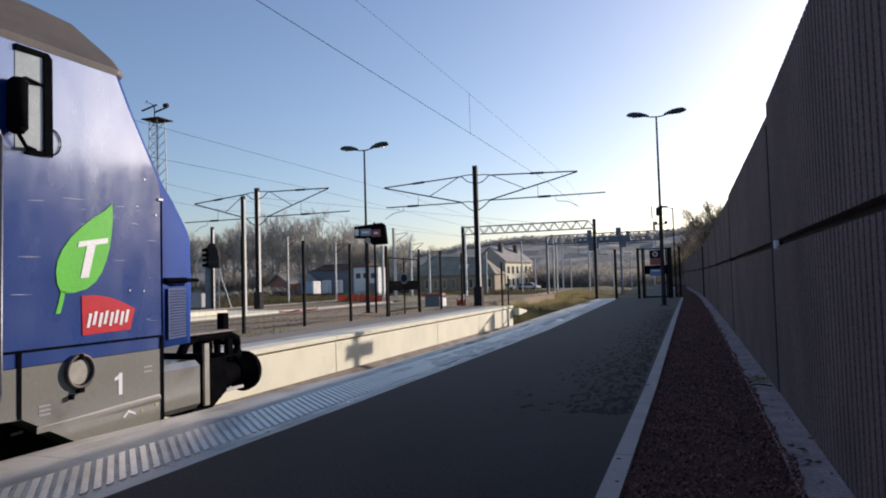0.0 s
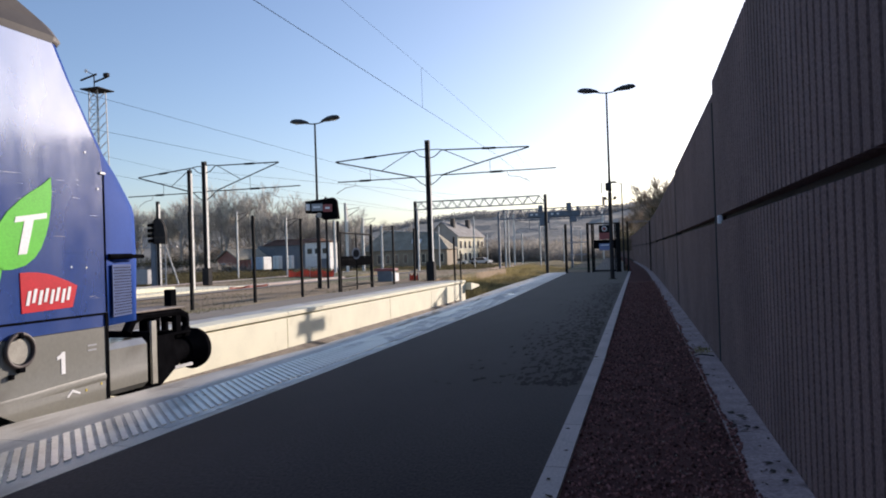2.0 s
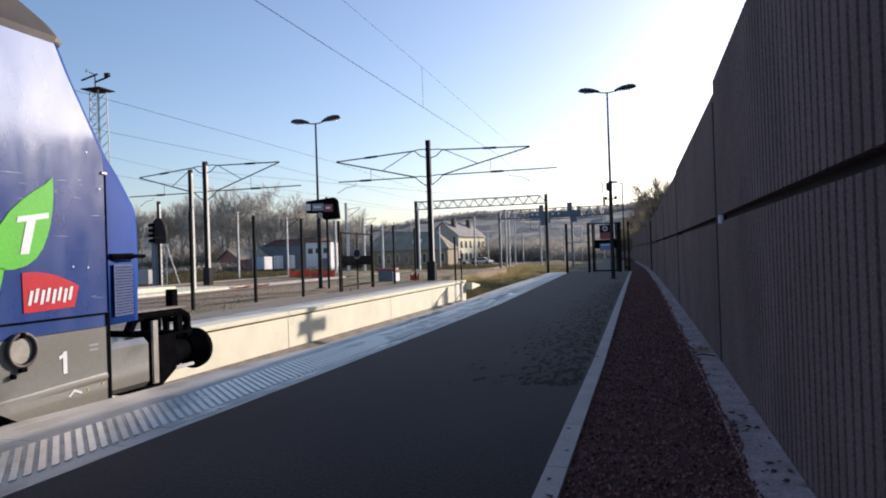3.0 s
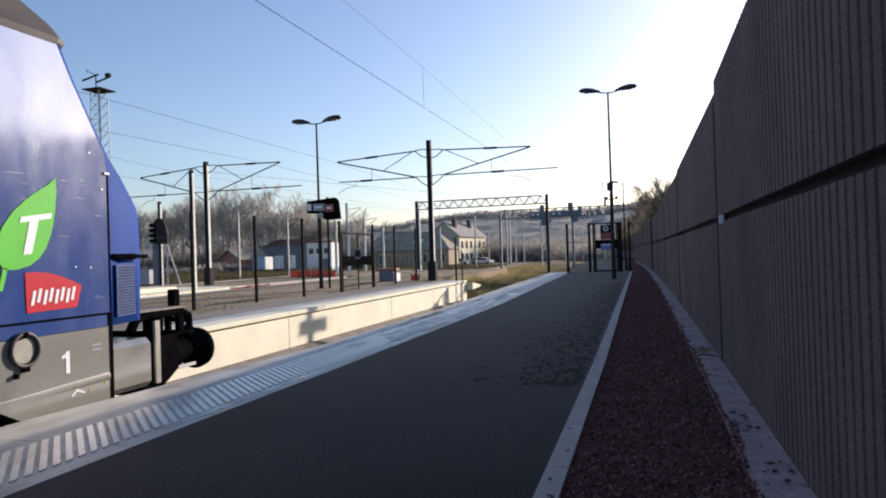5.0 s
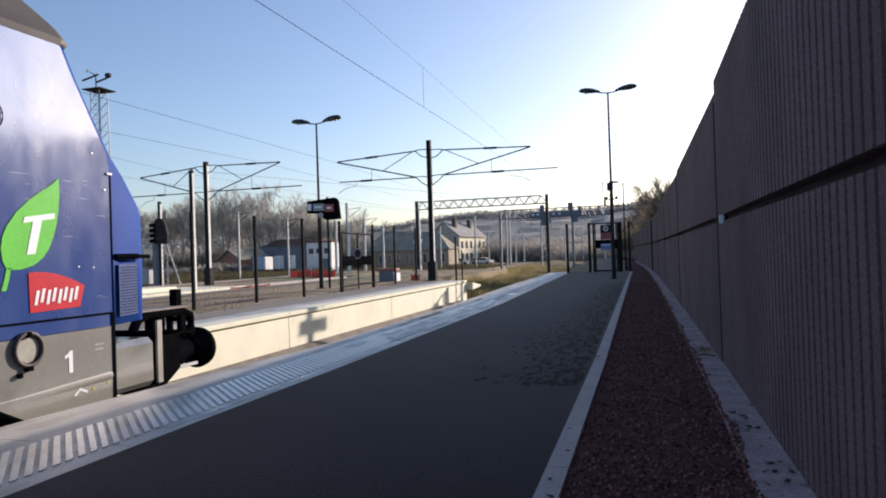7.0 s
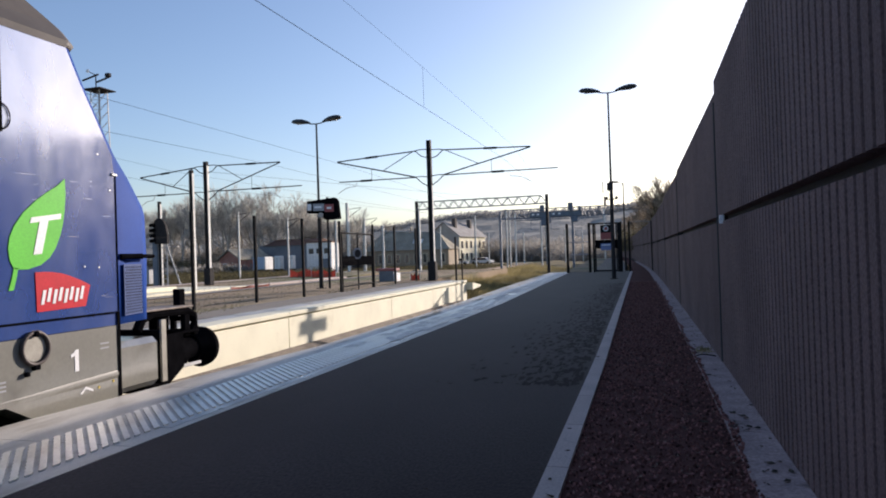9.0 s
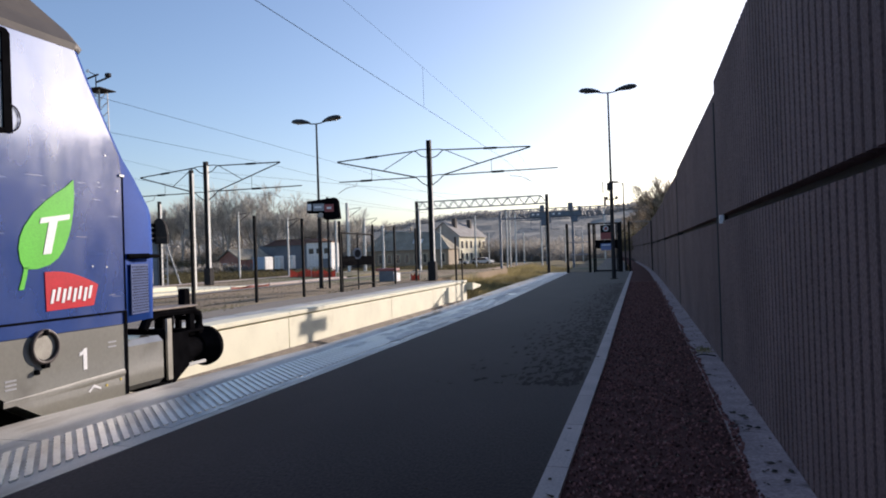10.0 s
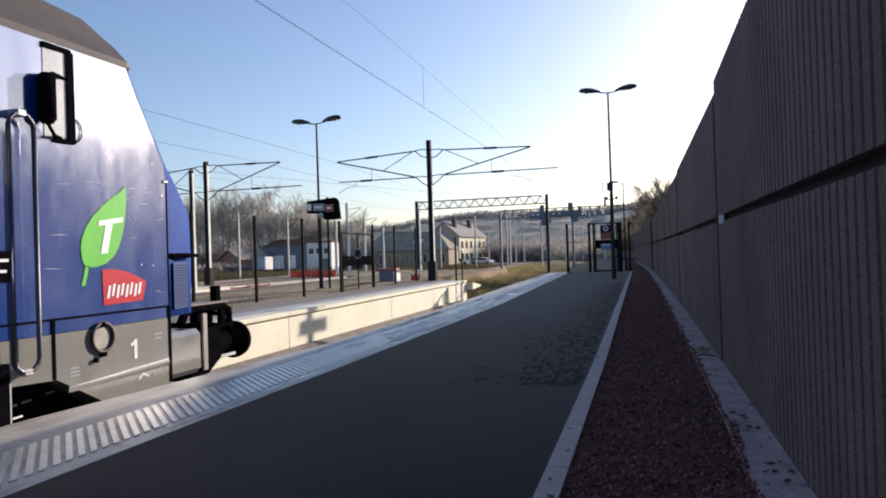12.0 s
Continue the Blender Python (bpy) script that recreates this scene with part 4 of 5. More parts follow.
part("side_sign", box(B(), -0.27, -0.24, -1.06, 0.46, 3.10, 3.46, 0.008), M_DARKSTEEL, lamp_a, "sign panel fixed to the lamp post")
for x in (-0.20, 0.21):
    part("loudspeaker", tube(tube(B(), (x, 0.02, 3.42), (x, -0.08, 3.43), 0.04, 0.07, 14), (x, 0.02, 3.42), (x, 0.07, 3.41), 0.04, 0.035, 12), M_DARKSTEEL, lamp_a, "dark horn loudspeaker")
part("collar", tube(B(), (0, 0, 3.62), (0, 0, 4.15), 0.07, n=14), M_DARKSTEEL, lamp_a)
double_lamp((-13.40, 27.3, -0.02), 7.12, -4, "tall dark steel street lamp beside the fence")

# station sign on its own post
sign = thing("station_sign", "dark hanging station sign with grey and red panels", "sign", (-13.05, 27.0, -0.02), 8)
part("post", tube(tube(B(), (0.12, 0.2, 0), (0.12, 0.2, 3.9), 0.05, n=12), (-0.22, 0.12, 0), (-0.22, 0.12, 3.0), 0.09, n=12), M_DARKSTEEL, sign)
part("case", prism(B(), [(-0.72, 3.74), (0.50, 3.86), (0.62, 3.74), (0.70, 2.95), (0.05, 2.93), (-0.12, 3.20), (-0.72, 3.24)], "y", 0.0, 0.30), M_BLACK, sign, "black sign case")
part("lit_end", box(B(), -0.70, -0.52, -0.03, 0.2, 3.34, 3.62, 0.02), M_WHITE, sign, "white lamp box")
part("name_panel", box(B(), -0.45, 0.04, -0.02, 0.01, 3.32, 3.62, 0.004), M_SIGNGREY, sign, "grey panel with unreadable writing")
part("writing_bar", box(B(), -0.38, -0.06, -0.028, -0.021, 3.43, 3.52), M_WHITE, sign)
part("red_panel", box(B(), 0.06, 0.46, -0.02, 0.01, 3.26, 3.58, 0.004), M_SIGNRED, sign, "dull red panel")
part("badge", box(B(), 0.16, 0.36, -0.028, -0.021, 3.38, 3.47), M_WHITE, sign)
part("loudspeaker", tube(B(), (-0.05, -0.05, 3.16), (-0.05, -0.22, 3.12), 0.06, 0.11, 14), M_DIFFUSER, sign, "pale horn loudspeaker")
part("bracket", tube(B(), (-0.3, 0.1, 3.1), (0.2, 0.1, 3.1), 0.07, n=10), M_SIGBLUE, sign)


def catenary_mast(at, height, arms, label, r=0.105, socket=True, pale=0.97):
    """A slim mast with pairs of stay tubes; arms: (x of the end, z of the upper tube, z of the lower tube)."""
    t = thing("catenary_mast", label, "overhead line mast", at, 0, "overhead line masts")
    bm = B()
    box(bm, -r, -r + 0.03, -r, r, 0, height)
    box(bm, r - 0.03, r, -r, r, 0, height)
    box(bm, -r + 0.03, r - 0.03, -0.02, 0.02, 0, height)
    part("mast", bm, M_DARKSTEEL, t, "dark steel section")
    # pale strip along the right side only
    part("pale_side", box(B(), r, r + 0.03, -r * 0.8, r * 0.8, 0, height * pale), M_CONCPOLE, t)
    if socket:
        part("socket", box(B(), -0.2, 0.2, -0.2, 0.2, 0, 0.95, 0.03), M_DARKSTEEL, t)
    for xe, zt, zl, ze, xr in arms:
        s = 1 if xe > 0 else -1
        can = part("cantilever", tube(B(), (s * 0.7, 0, zt), (xe, 0, ze), 0.032, n=8), M_DARKSTEEL, t)
        part("yoke", bent(bent(B(), [(0, 0, zt + 0.05), (s * 0.5, 0, zt + 0.05), (s * 0.8, 0, zt)], 0.025, 6), [(0, 0, zt - 0.4), (s * 0.4, 0, zt - 0.28), (s * 0.72, 0, zt)], 0.025, 6), M_DARKSTEEL, can)
        part("stay", tube(B(), (s * 0.75, 0, zl + 0.05), (xe, 0, ze - 0.02), 0.032, n=8), M_DARKSTEEL, can)
        part("yoke", bent(bent(B(), [(0, 0, zl), (s * 0.4, 0, zl + 0.06), (s * 0.75, 0, zl + 0.05)], 0.025, 6), [(0, 0, zl - 0.5), (s * 0.4, 0, zl - 0.26), (s * 0.75, 0, zl + 0.05)], 0.025, 6), M_DARKSTEEL, can)
        part("registration_tube", tube(B(), (s * 0.75, 0, zl + 0.03), (xr, 0, zl + 0.03), 0.028, n=8), M_DARKSTEEL, can)
        part("insulator", tube(B(), (xe * 0.55, 0, zt + (ze - zt) * 0.50), (xe * 0.68, 0, zt + (ze - zt) * 0.64), 0.055, n=10), M_BLACK, can)
        part("insulator", tube(B(), (xe * 0.62, 0, zl + 0.03), (xe * 0.74, 0, zl + 0.03), 0.055, n=10), M_BLACK, can)
        part("brace", tube(B(), (s * 0.85, 0, zt - 0.02), (xe * 0.5, 0, zl + (ze - zl) * 0.42), 0.02, n=6), M_DARKSTEEL, can)
        part("dropper", tube(B(), (xe * 0.62, 0, zl), (xe * 0.62, 0, zl + (ze - zl) * 0.55), 0.012, n=5), M_DARKSTEEL, can)
        part("steady_arm", bent(B(), [(xe * 0.78, 0, zl + 0.02), (xe * 0.8, 0, zl - 0.22), (xe * 0.9, 0, zl - 0.28), (xe * 1.0, 0, zl - 0.55)], 0.016, 6), M_STEEL, can)
    return t


catenary_mast((-10.07, 32.87, 0), 6.95, [(5.05, 6.42, 5.15, 6.27, 6.30), (-4.95, 6.46, 5.12, 6.20, -4.85)], "dark overhead line mast with two tubular cantilevers", pale=0.68)
catenary_mast((-23.2, 33.4, 0), 6.85, [(4.60, 6.58, 5.15, 6.52, 5.85), (-4.33, 6.55, 5.12, 6.22, -5.05)], "dark and pale overhead line mast with two cantilevers")
catenary_mast((-20.9, 28.9, 0), 5.75, [], "slim dark overhead line mast on the far platform", r=0.08, socket=False)
catenary_mast((-31.5, 40, -0.9), 6.4, [], "slim overhead line mast behind the locomotive", r=0.09, socket=False)


def pole(at, height, r=0.085, arm=True, name="concrete_pole", label="pale concrete overhead line pole"):
    t = thing(name, label, "pole", at, 0, "concrete poles")
    bm = B()
    box(bm, -r, r, -r, r, 0, height, 0.02)
    part("shaft", bm, M_CONCPOLE, t)
    bm = B()
    box(bm, -r - 0.05, -r - 0.005, -r, r, 0, height)
    # dark strip along the left side only
    part("dark_side", bm, M_DARKSTEEL, t)
    if arm:
        part("bracket", bent(B(), [(0, 0, height - 0.3), (1.6, 0, height - 0.1)], 0.03, 6), M_DARKSTEEL, t)
        part("bracket", bent(B(), [(0, 0, height - 1.2), (1.6, 0, height - 0.2)], 0.03, 6), M_DARKSTEEL, t)


for x, y, h in ((-47.7, 75, 8.3), (-41.0, 75, 7.3), (-33.05, 75, 8.2), (-31.9, 77, 7.0), (-28.8, 75, 5.9)):
    pole((x, y, -1.0), h)
for x, y, h in ((-18.21, 95, 8.25), (-17.94, 96, 8.1), (-23.4, 140, 6.2), (-30.66, 140, 6.5), (-26.24, 110, 8.4), (-32.19, 110, 7.0), (-36.64, 95, 6.8), (-39.57, 95, 7.0),
                (-26.56, 60, 7.4), (-27.76, 60, 5.8), (-13.4, 95, 6.4), (-13.0, 97, 6.0), (-14.0, 130, 6.5), (-12.5, 150, 6.5), (-21.2, 68.9, 6.3)):
    pole((x, y, -1.0), h, arm=False)


def wire(name, pts, r, label="thin overhead line wire"):
    tagged(link(name, bent(B(), pts, r, 5), M_WIRE), label, "wire")


wire("contact_wire", [(-6.55, -20, 5.95), (-6.55, 8, 5.93), (-6.55, 32.8, 5.95), (-7.0, 68, 5.2), (-9, 120, 5.0)], 0.0065, "dark contact wire above the track")
wire("messenger_wire", [(-6.55, -20, 7.5), (-6.55, 6, 7.35), (-6.55, 21, 7.22), (-5.9, 32.8, 6.4), (-7.0, 50, 6.2), (-7.0, 68, 6.5)], 0.0035, "thin messenger wire above the track")
wire("dropper_wire", [(-6.55, 21, 5.92), (-6.55, 21, 7.22)], 0.005)
wire("contact_wire", [(-19.3, -10, 5.9), (-19.45, 33.4, 6.5), (-18.6, 95, 5.6)], 0.007)
wire("contact_wire", [(-14.9, -10, 6.1), (-15.0, 32.9, 6.15), (-17, 95, 5.6)], 0.006)
wire("messenger_wire", [(-26.6, -10, 7.6), (-26.6, 33.4, 5.9), (-24, 78, 6.2)], 0.007)
wire("feeder_wire", [(-30, -10, 9.5), (-30, 40, 7.4), (-24.5, 78, 6.3)], 0.007)
wire("feeder_wire", [(-23.2, 33.4, 6.3), (-8.98, 68, 6.0)], 0.008)


def truss(bm, x0, x1, y, z0, z1, n, r=0.05):
    tube(bm, (x0, y, z0), (x1, y, z0), r, n=6)
    tube(bm, (x0, y, z1), (x1 - (x1 - x0) / n * 0.5, y, z1), r, n=6)
    for i in range(n):
        a_ = x0 + (x1 - x0) * i / n
        b_ = x0 + (x1 - x0) * (i + 1) / n
        tube(bm, (a_, y, z0), ((a_ + b_) / 2, y, z1), r * 0.7, n=5)
        tube(bm, ((a_ + b_) / 2, y, z1), (b_, y, z0), r * 0.7, n=5)


gantry = thing("line_gantry", "grey steel lattice gantry across several tracks", "gantry", (0, 0, 0))
bm = B()
truss(bm, -22.3, -8.98, 67.8, 5.98, 6.75, 12)
truss(bm, -22.3, -8.98, 68.3, 5.98, 6.75, 12)
part("lattice_beam", bm, M_STEEL, gantry, "grey lattice beam")
for x in (-22.35, -8.98):
    part("leg", box(B(), x - 0.14, x + 0.14, 67.9, 68.2, -1.1, 6.85, 0.02), M_DARKSTEEL, gantry, "dark steel leg")
part("pale_leg_face", box(B(), -22.19, -22.05, 67.95, 68.15, -1.1, 5.9), M_CONCPOLE, gantry)

sg = thing("signal_gantry", "blue-grey signal gantry with dark signal heads", "signal gantry", (0, 0, 0))
part("beam", box(B(), -13.3, -7.0, 84.7, 85.3, 5.45, 6.1, 0.03), M_SIGBLUE, sg)
bm = B()
truss(bm, -17.2, -3.5, 86.5, 5.5, 6.6, 13, 0.075)
part("lattice_beam", bm, M_SIGBLUE, sg, "grey lattice beam")
for x in (-17.1, -8.2, -3.6):
    part("leg", box(B(), x - 0.13, x + 0.13, 85.0, 85.3, -1.1, 6.4, 0.02), M_SIGBLUE, sg)
for x, z, w, h in ((-11.75, 6.1, 0.27, 0.8), (-8.35, 6.1, 0.30, 0.95), (-7.3, 6.1, 0.18, 0.5), (-11.6, 4.4, 0.3, 1.0), (-10.9, 4.7, 0.22, 0.75), (-7.9, 4.7, 0.42, 0.7)):
    hd = part("signal_head", box(B(), x - w, x + w, 84.3, 84.6, z, z + h, 0.06), M_SIGBLUE, sg, "dark signal head")
for x in (-12.9, -12.3, -10.4, -9.7):
    part("plate", box(B(), x - 0.14, x + 0.14, 84.66, 84.69, 5.7, 5.9), M_WHITE, sg)

# colour light signal behind the fence
sig = thing("railway_signal", "black railway signal on a lattice post", "signal", (-31.35, 40.0, -1.0))
bm = B()
for x in (-0.35, 0.35):
    tube(bm, (x, 0, 0), (x, 0, 4.0), 0.05, n=6)
for k in range(11):
    tube(bm, (-0.35, 0, 0.2 + 0.35 * k), (0.35, 0, 0.2 + 0.35 * k), 0.03, n=5)
part("ladder_post", bm, M_STEEL, sig)
part("column", box(B(), -0.75, -0.35, -0.1, 0.2, 0, 4.0, 0.03), M_SIGBLUE, sig)
head_pts = [(-0.42, 3.62), (0.56, 3.60), (0.58, 4.2), (0.46, 4.85), (0.28, 5.18), (0.05, 5.34), (-0.2, 5.34), (-0.40, 5.16), (-0.50, 4.8), (-0.52, 4.2)]
part("signal_head", prism(B(), head_pts, "y", -0.25, 0.0), M_DARKSTEEL, sig, "black rounded backboard")
for z in (3.85, 4.2, 4.55, 4.9):
    part("hood", tube(B(), (-0.40, -0.25, z), (-0.54, -0.55, z - 0.03), 0.13, 0.11, n=12), M_BLACK, sig)
part("relay_box", box(B(), -1.9, -1.0, -0.2, 0.3, 0.9, 1.9, 0.04), M_SIGNGREY, sig, "grey relay box")
part("stay", tube(B(), (0.35, 0, 3.5), (1.35, 0.4, 0.0), 0.05, n=6), M_STEEL, sig)
part("cross_rail", tube(B(), (-3.2, 0.1, 3.4), (1.2, 0.1, 3.4), 0.035, n=6), M_STEEL, sig)
part("cabinet", box(B(), -2.35, -1.95, -0.1, 0.3, 3.35, 3.85, 0.05), M_DARKSTEEL, sig)

# loading platform behind the fence
dock = thing("loading_platform", "pale concrete loading platform with an overhanging slab", "platform", kind="structure")
part("slab", box(B(), -24.2, -20.9, 6.0, 27.6, 0.004, 0.19, 0.015), M_CONC, dock, "pale overhanging slab")

# floodlight tower
tow = thing("floodlight_tower", "tall steel lattice floodlight tower", "tower", (-54.3, 60, -1.0))
bm = B()
for sx in (-0.55, 0.55):
    for sy in (-0.55, 0.55):
        tube(bm, (sx * 1.5, sy * 1.5, 0), (sx, sy, 20.6), 0.06, n=5)
for k in range(20):
    z = k * 1.03
    w = 0.55 * (1.5 - 0.5 * z / 20.6)
    for p, q in (((-w, -w, z), (w, -w, z + 1.03)), ((w, -w, z), (-w, -w, z + 1.03)), ((w, -w, z), (w, w, z + 1.03)), ((-w, w, z), (w, w, z + 1.03)), ((-w, -w, z), (-w, w, z + 1.03)), ((-w, -w, z), (w, -w, z))):
        tube(bm, p, q, 0.03, n=4)
part("lattice", bm, M_STEEL, tow)
for z, w in ((20.6, 1.15),):
    part("platform", box(B(), -w, w, -w, w, z, z + 0.10), M_DARKSTEEL, tow)
for p, q in (((-1.5, -0.6, 21.7), (0.5, -0.6, 22.15)), ((0.0, -0.4, 21.4), (1.7, -0.4, 21.8))):
    part("lamp_bar", tube(B(), p, q, 0.10, n=8), M_DARKSTEEL, tow)
for x, z in ((1.55, 21.8),):
    hd = part("floodlight", box(B(), x - 0.28, x + 0.28, -0.6, -0.2, z, z + 0.40, 0.05), M_DARKSTEEL, tow)
part("top_post", tube(tube(B(), (0.1, -0.5, 20.65), (0.1, -0.5, 22.1), 0.06, n=6), (0.2, -0.6, 22.1), (0.2, -1.70, 22.25), 0.04, n=6), M_DARKSTEEL, tow)
part("lamp_glass", tube(B(), (0.2, -1.72, 22.25), (0.2, -1.70, 22.25), 0.2, n=14), M_WHITE, tow)

# ---------------- fences and gates ----------------
def fence_post(parent, x, y, z, h, r=0.04):
    part("post", box(B(), x - r, x + r, y - r, y + r, z, z + h, 0.006), M_FENCE, parent)


def mesh_between(parent, p, q, z0, z1, gap=0.20):
    bm = B()
    p, q = Vector((*p, 0)), Vector((*q, 0))
    n = max(2, int((q - p).length / gap))
    for i in range(1, n):
        c = p.lerp(q, i / n)
        tube(bm, (c.x, c.y, z0), (c.x, c.y, z1), 0.0012, n=3, caps=False)
    for k in range(5):
        z = z0 + (z1 - z0) * k / 4
        tube(bm, (p.x, p.y, z), (q.x, q.y, z), 0.0025, n=3, caps=False)
    part("mesh_panel", bm, M_DARKSTEEL, parent)


fence = thing("platform_fence", "tall black steel fence with thin mesh panels", "fence", (0, 0, 0))
FP = [(-11.95, 13.5), (-11.75, 16.2), (-11.4, 18.8), (-11.1, 21.3), (-10.87, 23.8), (-11.0, 27.4), (-10.95, 29.9), (-11.1, 33.4)]
for x, y in FP:
    fence_post(fence, x, y, -0.02, 2.66)
fence_post(fence, -8.69, 32.2, 0.0, 2.1)
fence_post(fence, -8.6, 33.0, -0.25, 1.7, 0.03)
for p, q in zip(FP, FP[1:]):
    if p[1] != 23.8:
        mesh_between(fence, p, q, 0.05, 2.55)
gate = thing("fence_gate", "black steel gate with a round sign in the fence", "gate", (0, 0, 0))
p, q = Vector((-10.87, 23.9, 0)), Vector((-11.0, 27.3, 0))
bm = B()
for z in (0.18, 2.2):
    tube(bm, (p.x, p.y, z), (q.x, q.y, z), 0.035, n=6)
for f in (0.02, 0.5, 0.98):
    c = p.lerp(q, f)
    tube(bm, (c.x, c.y, 0.0), (c.x, c.y, 2.25), 0.03, n=6)
part("gate_frame", bm, M_FENCE, gate)
part("lock_panel", box(B(), -10.99, -10.93, 23.95, 27.25, 0.95, 1.32), M_BLACK, gate, "dark horizontal lock panel")
part("round_sign", tube(B(), (-10.89, 25.45, 1.42), (-10.87, 25.44, 1.42), 0.22, n=24), M_SIGNGREY, gate, "grey round sign")
part("sign_rim", tube(B(), (-10.888, 25.45, 1.42), (-10.868, 25.44, 1.42), 0.16, n=24), M_DARKSTEEL, gate)
mesh_between(gate, p.xy, q.xy, 0.2, 2.2)

end_fence = thing("end_fence", "black steel fence across the platform end", "fence", (0, 0, 0))
for x in (-4.18, -2.95, -1.22, -0.78, 0.42):
    fence_post(end_fence, x, 39.9, -0.02, 2.8, 0.07 if x in (-4.18, -2.95) else 0.05)
fence_post(end_fence, -2.72, 40.0, -0.02, 2.75, 0.05)
for z in (1.02, 1.72):
    part("rail", tube(B(), (-4.18, 39.9, z), (-2.95, 39.9, z), 0.035, n=6), M_STEEL, end_fence, "pale steel rail")

part("top_rail", tube(B(), (-0.78, 39.9, 2.74), (0.42, 39.9, 2.74), 0.02, n=6), M_STEEL, end_fence)
part("side_box", box(B(), -1.42, -1.24, 39.8, 40.0, 0.0, 2.75, 0.01), M_FENCE, end_fence)
mesh_between(end_fence, (-4.18, 39.95), (-2.95, 39.95), 0.05, 2.7)
mesh_between(end_fence, (-0.78, 39.95), (0.42, 39.95), 0.05, 2.7)
eg = thing("platform_gate", "black steel gate with warning signs at the platform end", "gate", (0, 0, 0))
bm = B()
tube(bm, (-2.90, 39.9, 2.72), (-1.22, 39.9, 2.72), 0.04, n=6)
tube(bm, (-2.62, 39.9, 0.08), (-1.45, 39.9, 0.08), 0.05, n=6)
for x in (-2.62, -1.47):
    tube(bm, (x, 39.9, 0.03), (x, 39.9, 2.7), 0.035, n=6)
part("gate_frame", bm, M_FENCE, eg)
part("lock_panel", box(B(), -2.62, -1.30, 39.84, 39.90, 1.32, 1.80), M_BLACK, eg, "dark horizontal lock panel")
ws = part("warning_sign", box(B(), -2.32, -1.72, 39.76, 39.79, 1.82, 2.62, 0.01), M_SIGNRED, eg, "dull red warning sign with a round mark")
part("dark_top", box(B(), -2.32, -1.72, 39.752, 39.758, 2.2, 2.62), M_FENCE, ws)
part("round_mark", tube(B(), (-2.02, 39.748, 2.42), (-2.02, 39.74, 2.42), 0.14, n=24), M_WHITE, ws)
part("mark_centre", tube(B(), (-2.02, 39.739, 2.42), (-2.02, 39.735, 2.42), 0.10, n=20), M_SIGNRED, ws)
bs = part("blue_sign", box(B(), -2.33, -1.72, 39.76, 39.79, 1.22, 1.60, 0.01), M_SIGNBLUE, eg, "blue notice panel")
part("writing_bar", box(B(), -2.25, -1.8, 39.752, 39.757, 1.48, 1.54), M_WHITE, bs)


def single_lamp(at, height, label):
    t = thing("path_lamp", label, "street lamp", at, 0, "path lamps")
    part("pole", tube(B(), (0, 0, 0), (0, 0, height), 0.06, 0.035, 10), M_DARKSTEEL, t)
    part("arm", bent(B(), [(0, 0, height - 0.1), (-0.15, 0, height), (-0.4, 0, height + 0.06)], 0.025, 6), M_DARKSTEEL, t)
    part("lamp_head", box(B(), -0.75, -0.3, -0.1, 0.1, height + 0.02, height + 0.13, 0.03), M_LAMPHEAD, t)


single_lamp((-1.14, 45, -0.1), 5.5, "dark street lamp with one head by the path")
single_lamp((-1.45, 58, -0.1), 4.8, "dark street lamp with one head by the path")

# site clutter beyond the fence
bn = thing("bin", "grey bin with a red and white striped top", "bin", (-13.6, 36, -0.95))
part("body", prism(B(), [(-0.36, 0), (0.36, 0), (0.42, 1.42), (-0.42, 1.42)], "y", -0.35, 0.35), M_SHED, bn)
part("lid", box(B(), -0.6, 0.55, -0.38, 0.38, 1.42, 1.56, 0.03), M_SIGNRED, bn, "red lid")
part("side_plate", box(B(), 0.38, 0.60, -0.3, 0.3, 0.1, 1.3, 0.02), M_WHITE, bn)

# a farther lattice gantry across the tracks
g2 = thing("lattice_gantry", "far pale steel lattice gantry over the tracks", "gantry", (0, 0, 0), 0, "lattice gantries")
bm = B()
truss(bm, -21.8, -6.4, 122, 6.9, 7.9, 14, 0.07)
part("lattice_beam", bm, M_SIGBLUE, g2)
for x in (-21.8, -6.4):
    part("leg", tube(B(), (x, 122, -1.1), (x, 122, 8.2), 0.13, n=8), M_CONCPOLE, g2)
for x in (-19.0, -15.5, -11.5):
    part("drop_arm", bent(B(), [(x, 122, 6.9), (x, 122, 5.2), (x + 1.4, 122, 5.1)], 0.06), M_SIGBLUE, g2)

# ---------------- buildings ----------------
def window_unit(parent, x, y, z, w, h, frame_mat=None):
    f = part("window", box(B(), x - w / 2 - 0.08, x + w / 2 + 0.08, y - 0.05, y + 0.05, z - 0.08, z + h + 0.08), frame_mat or M_WHITEWALL, parent)
    part("pane", box(B(), x - w / 2, x + w / 2, y - 0.07, y - 0.052, z, z + h), M_WINDOW, f)


h1 = thing("house", "cream rendered two-storey house with a pale grey gable roof", "house", (-43.2, 163.5, -1.1), 80)
# the wall's grey is shade put into colour; only the front is cream
part("wall", prism(B(), [(0.0, 0.0), (0.0, 6.9), (4.1, 10.2), (8.2, 6.9), (8.2, 0.0)], "x", 0.0, 16.3), M_SHADETILE, h1, "gable end coloured grey for its shaded side")
part("front_wall", box(B(), -0.05, 16.35, -0.12, 0.0, 0, 6.85), M_CREAM, h1, "cream rendered front")
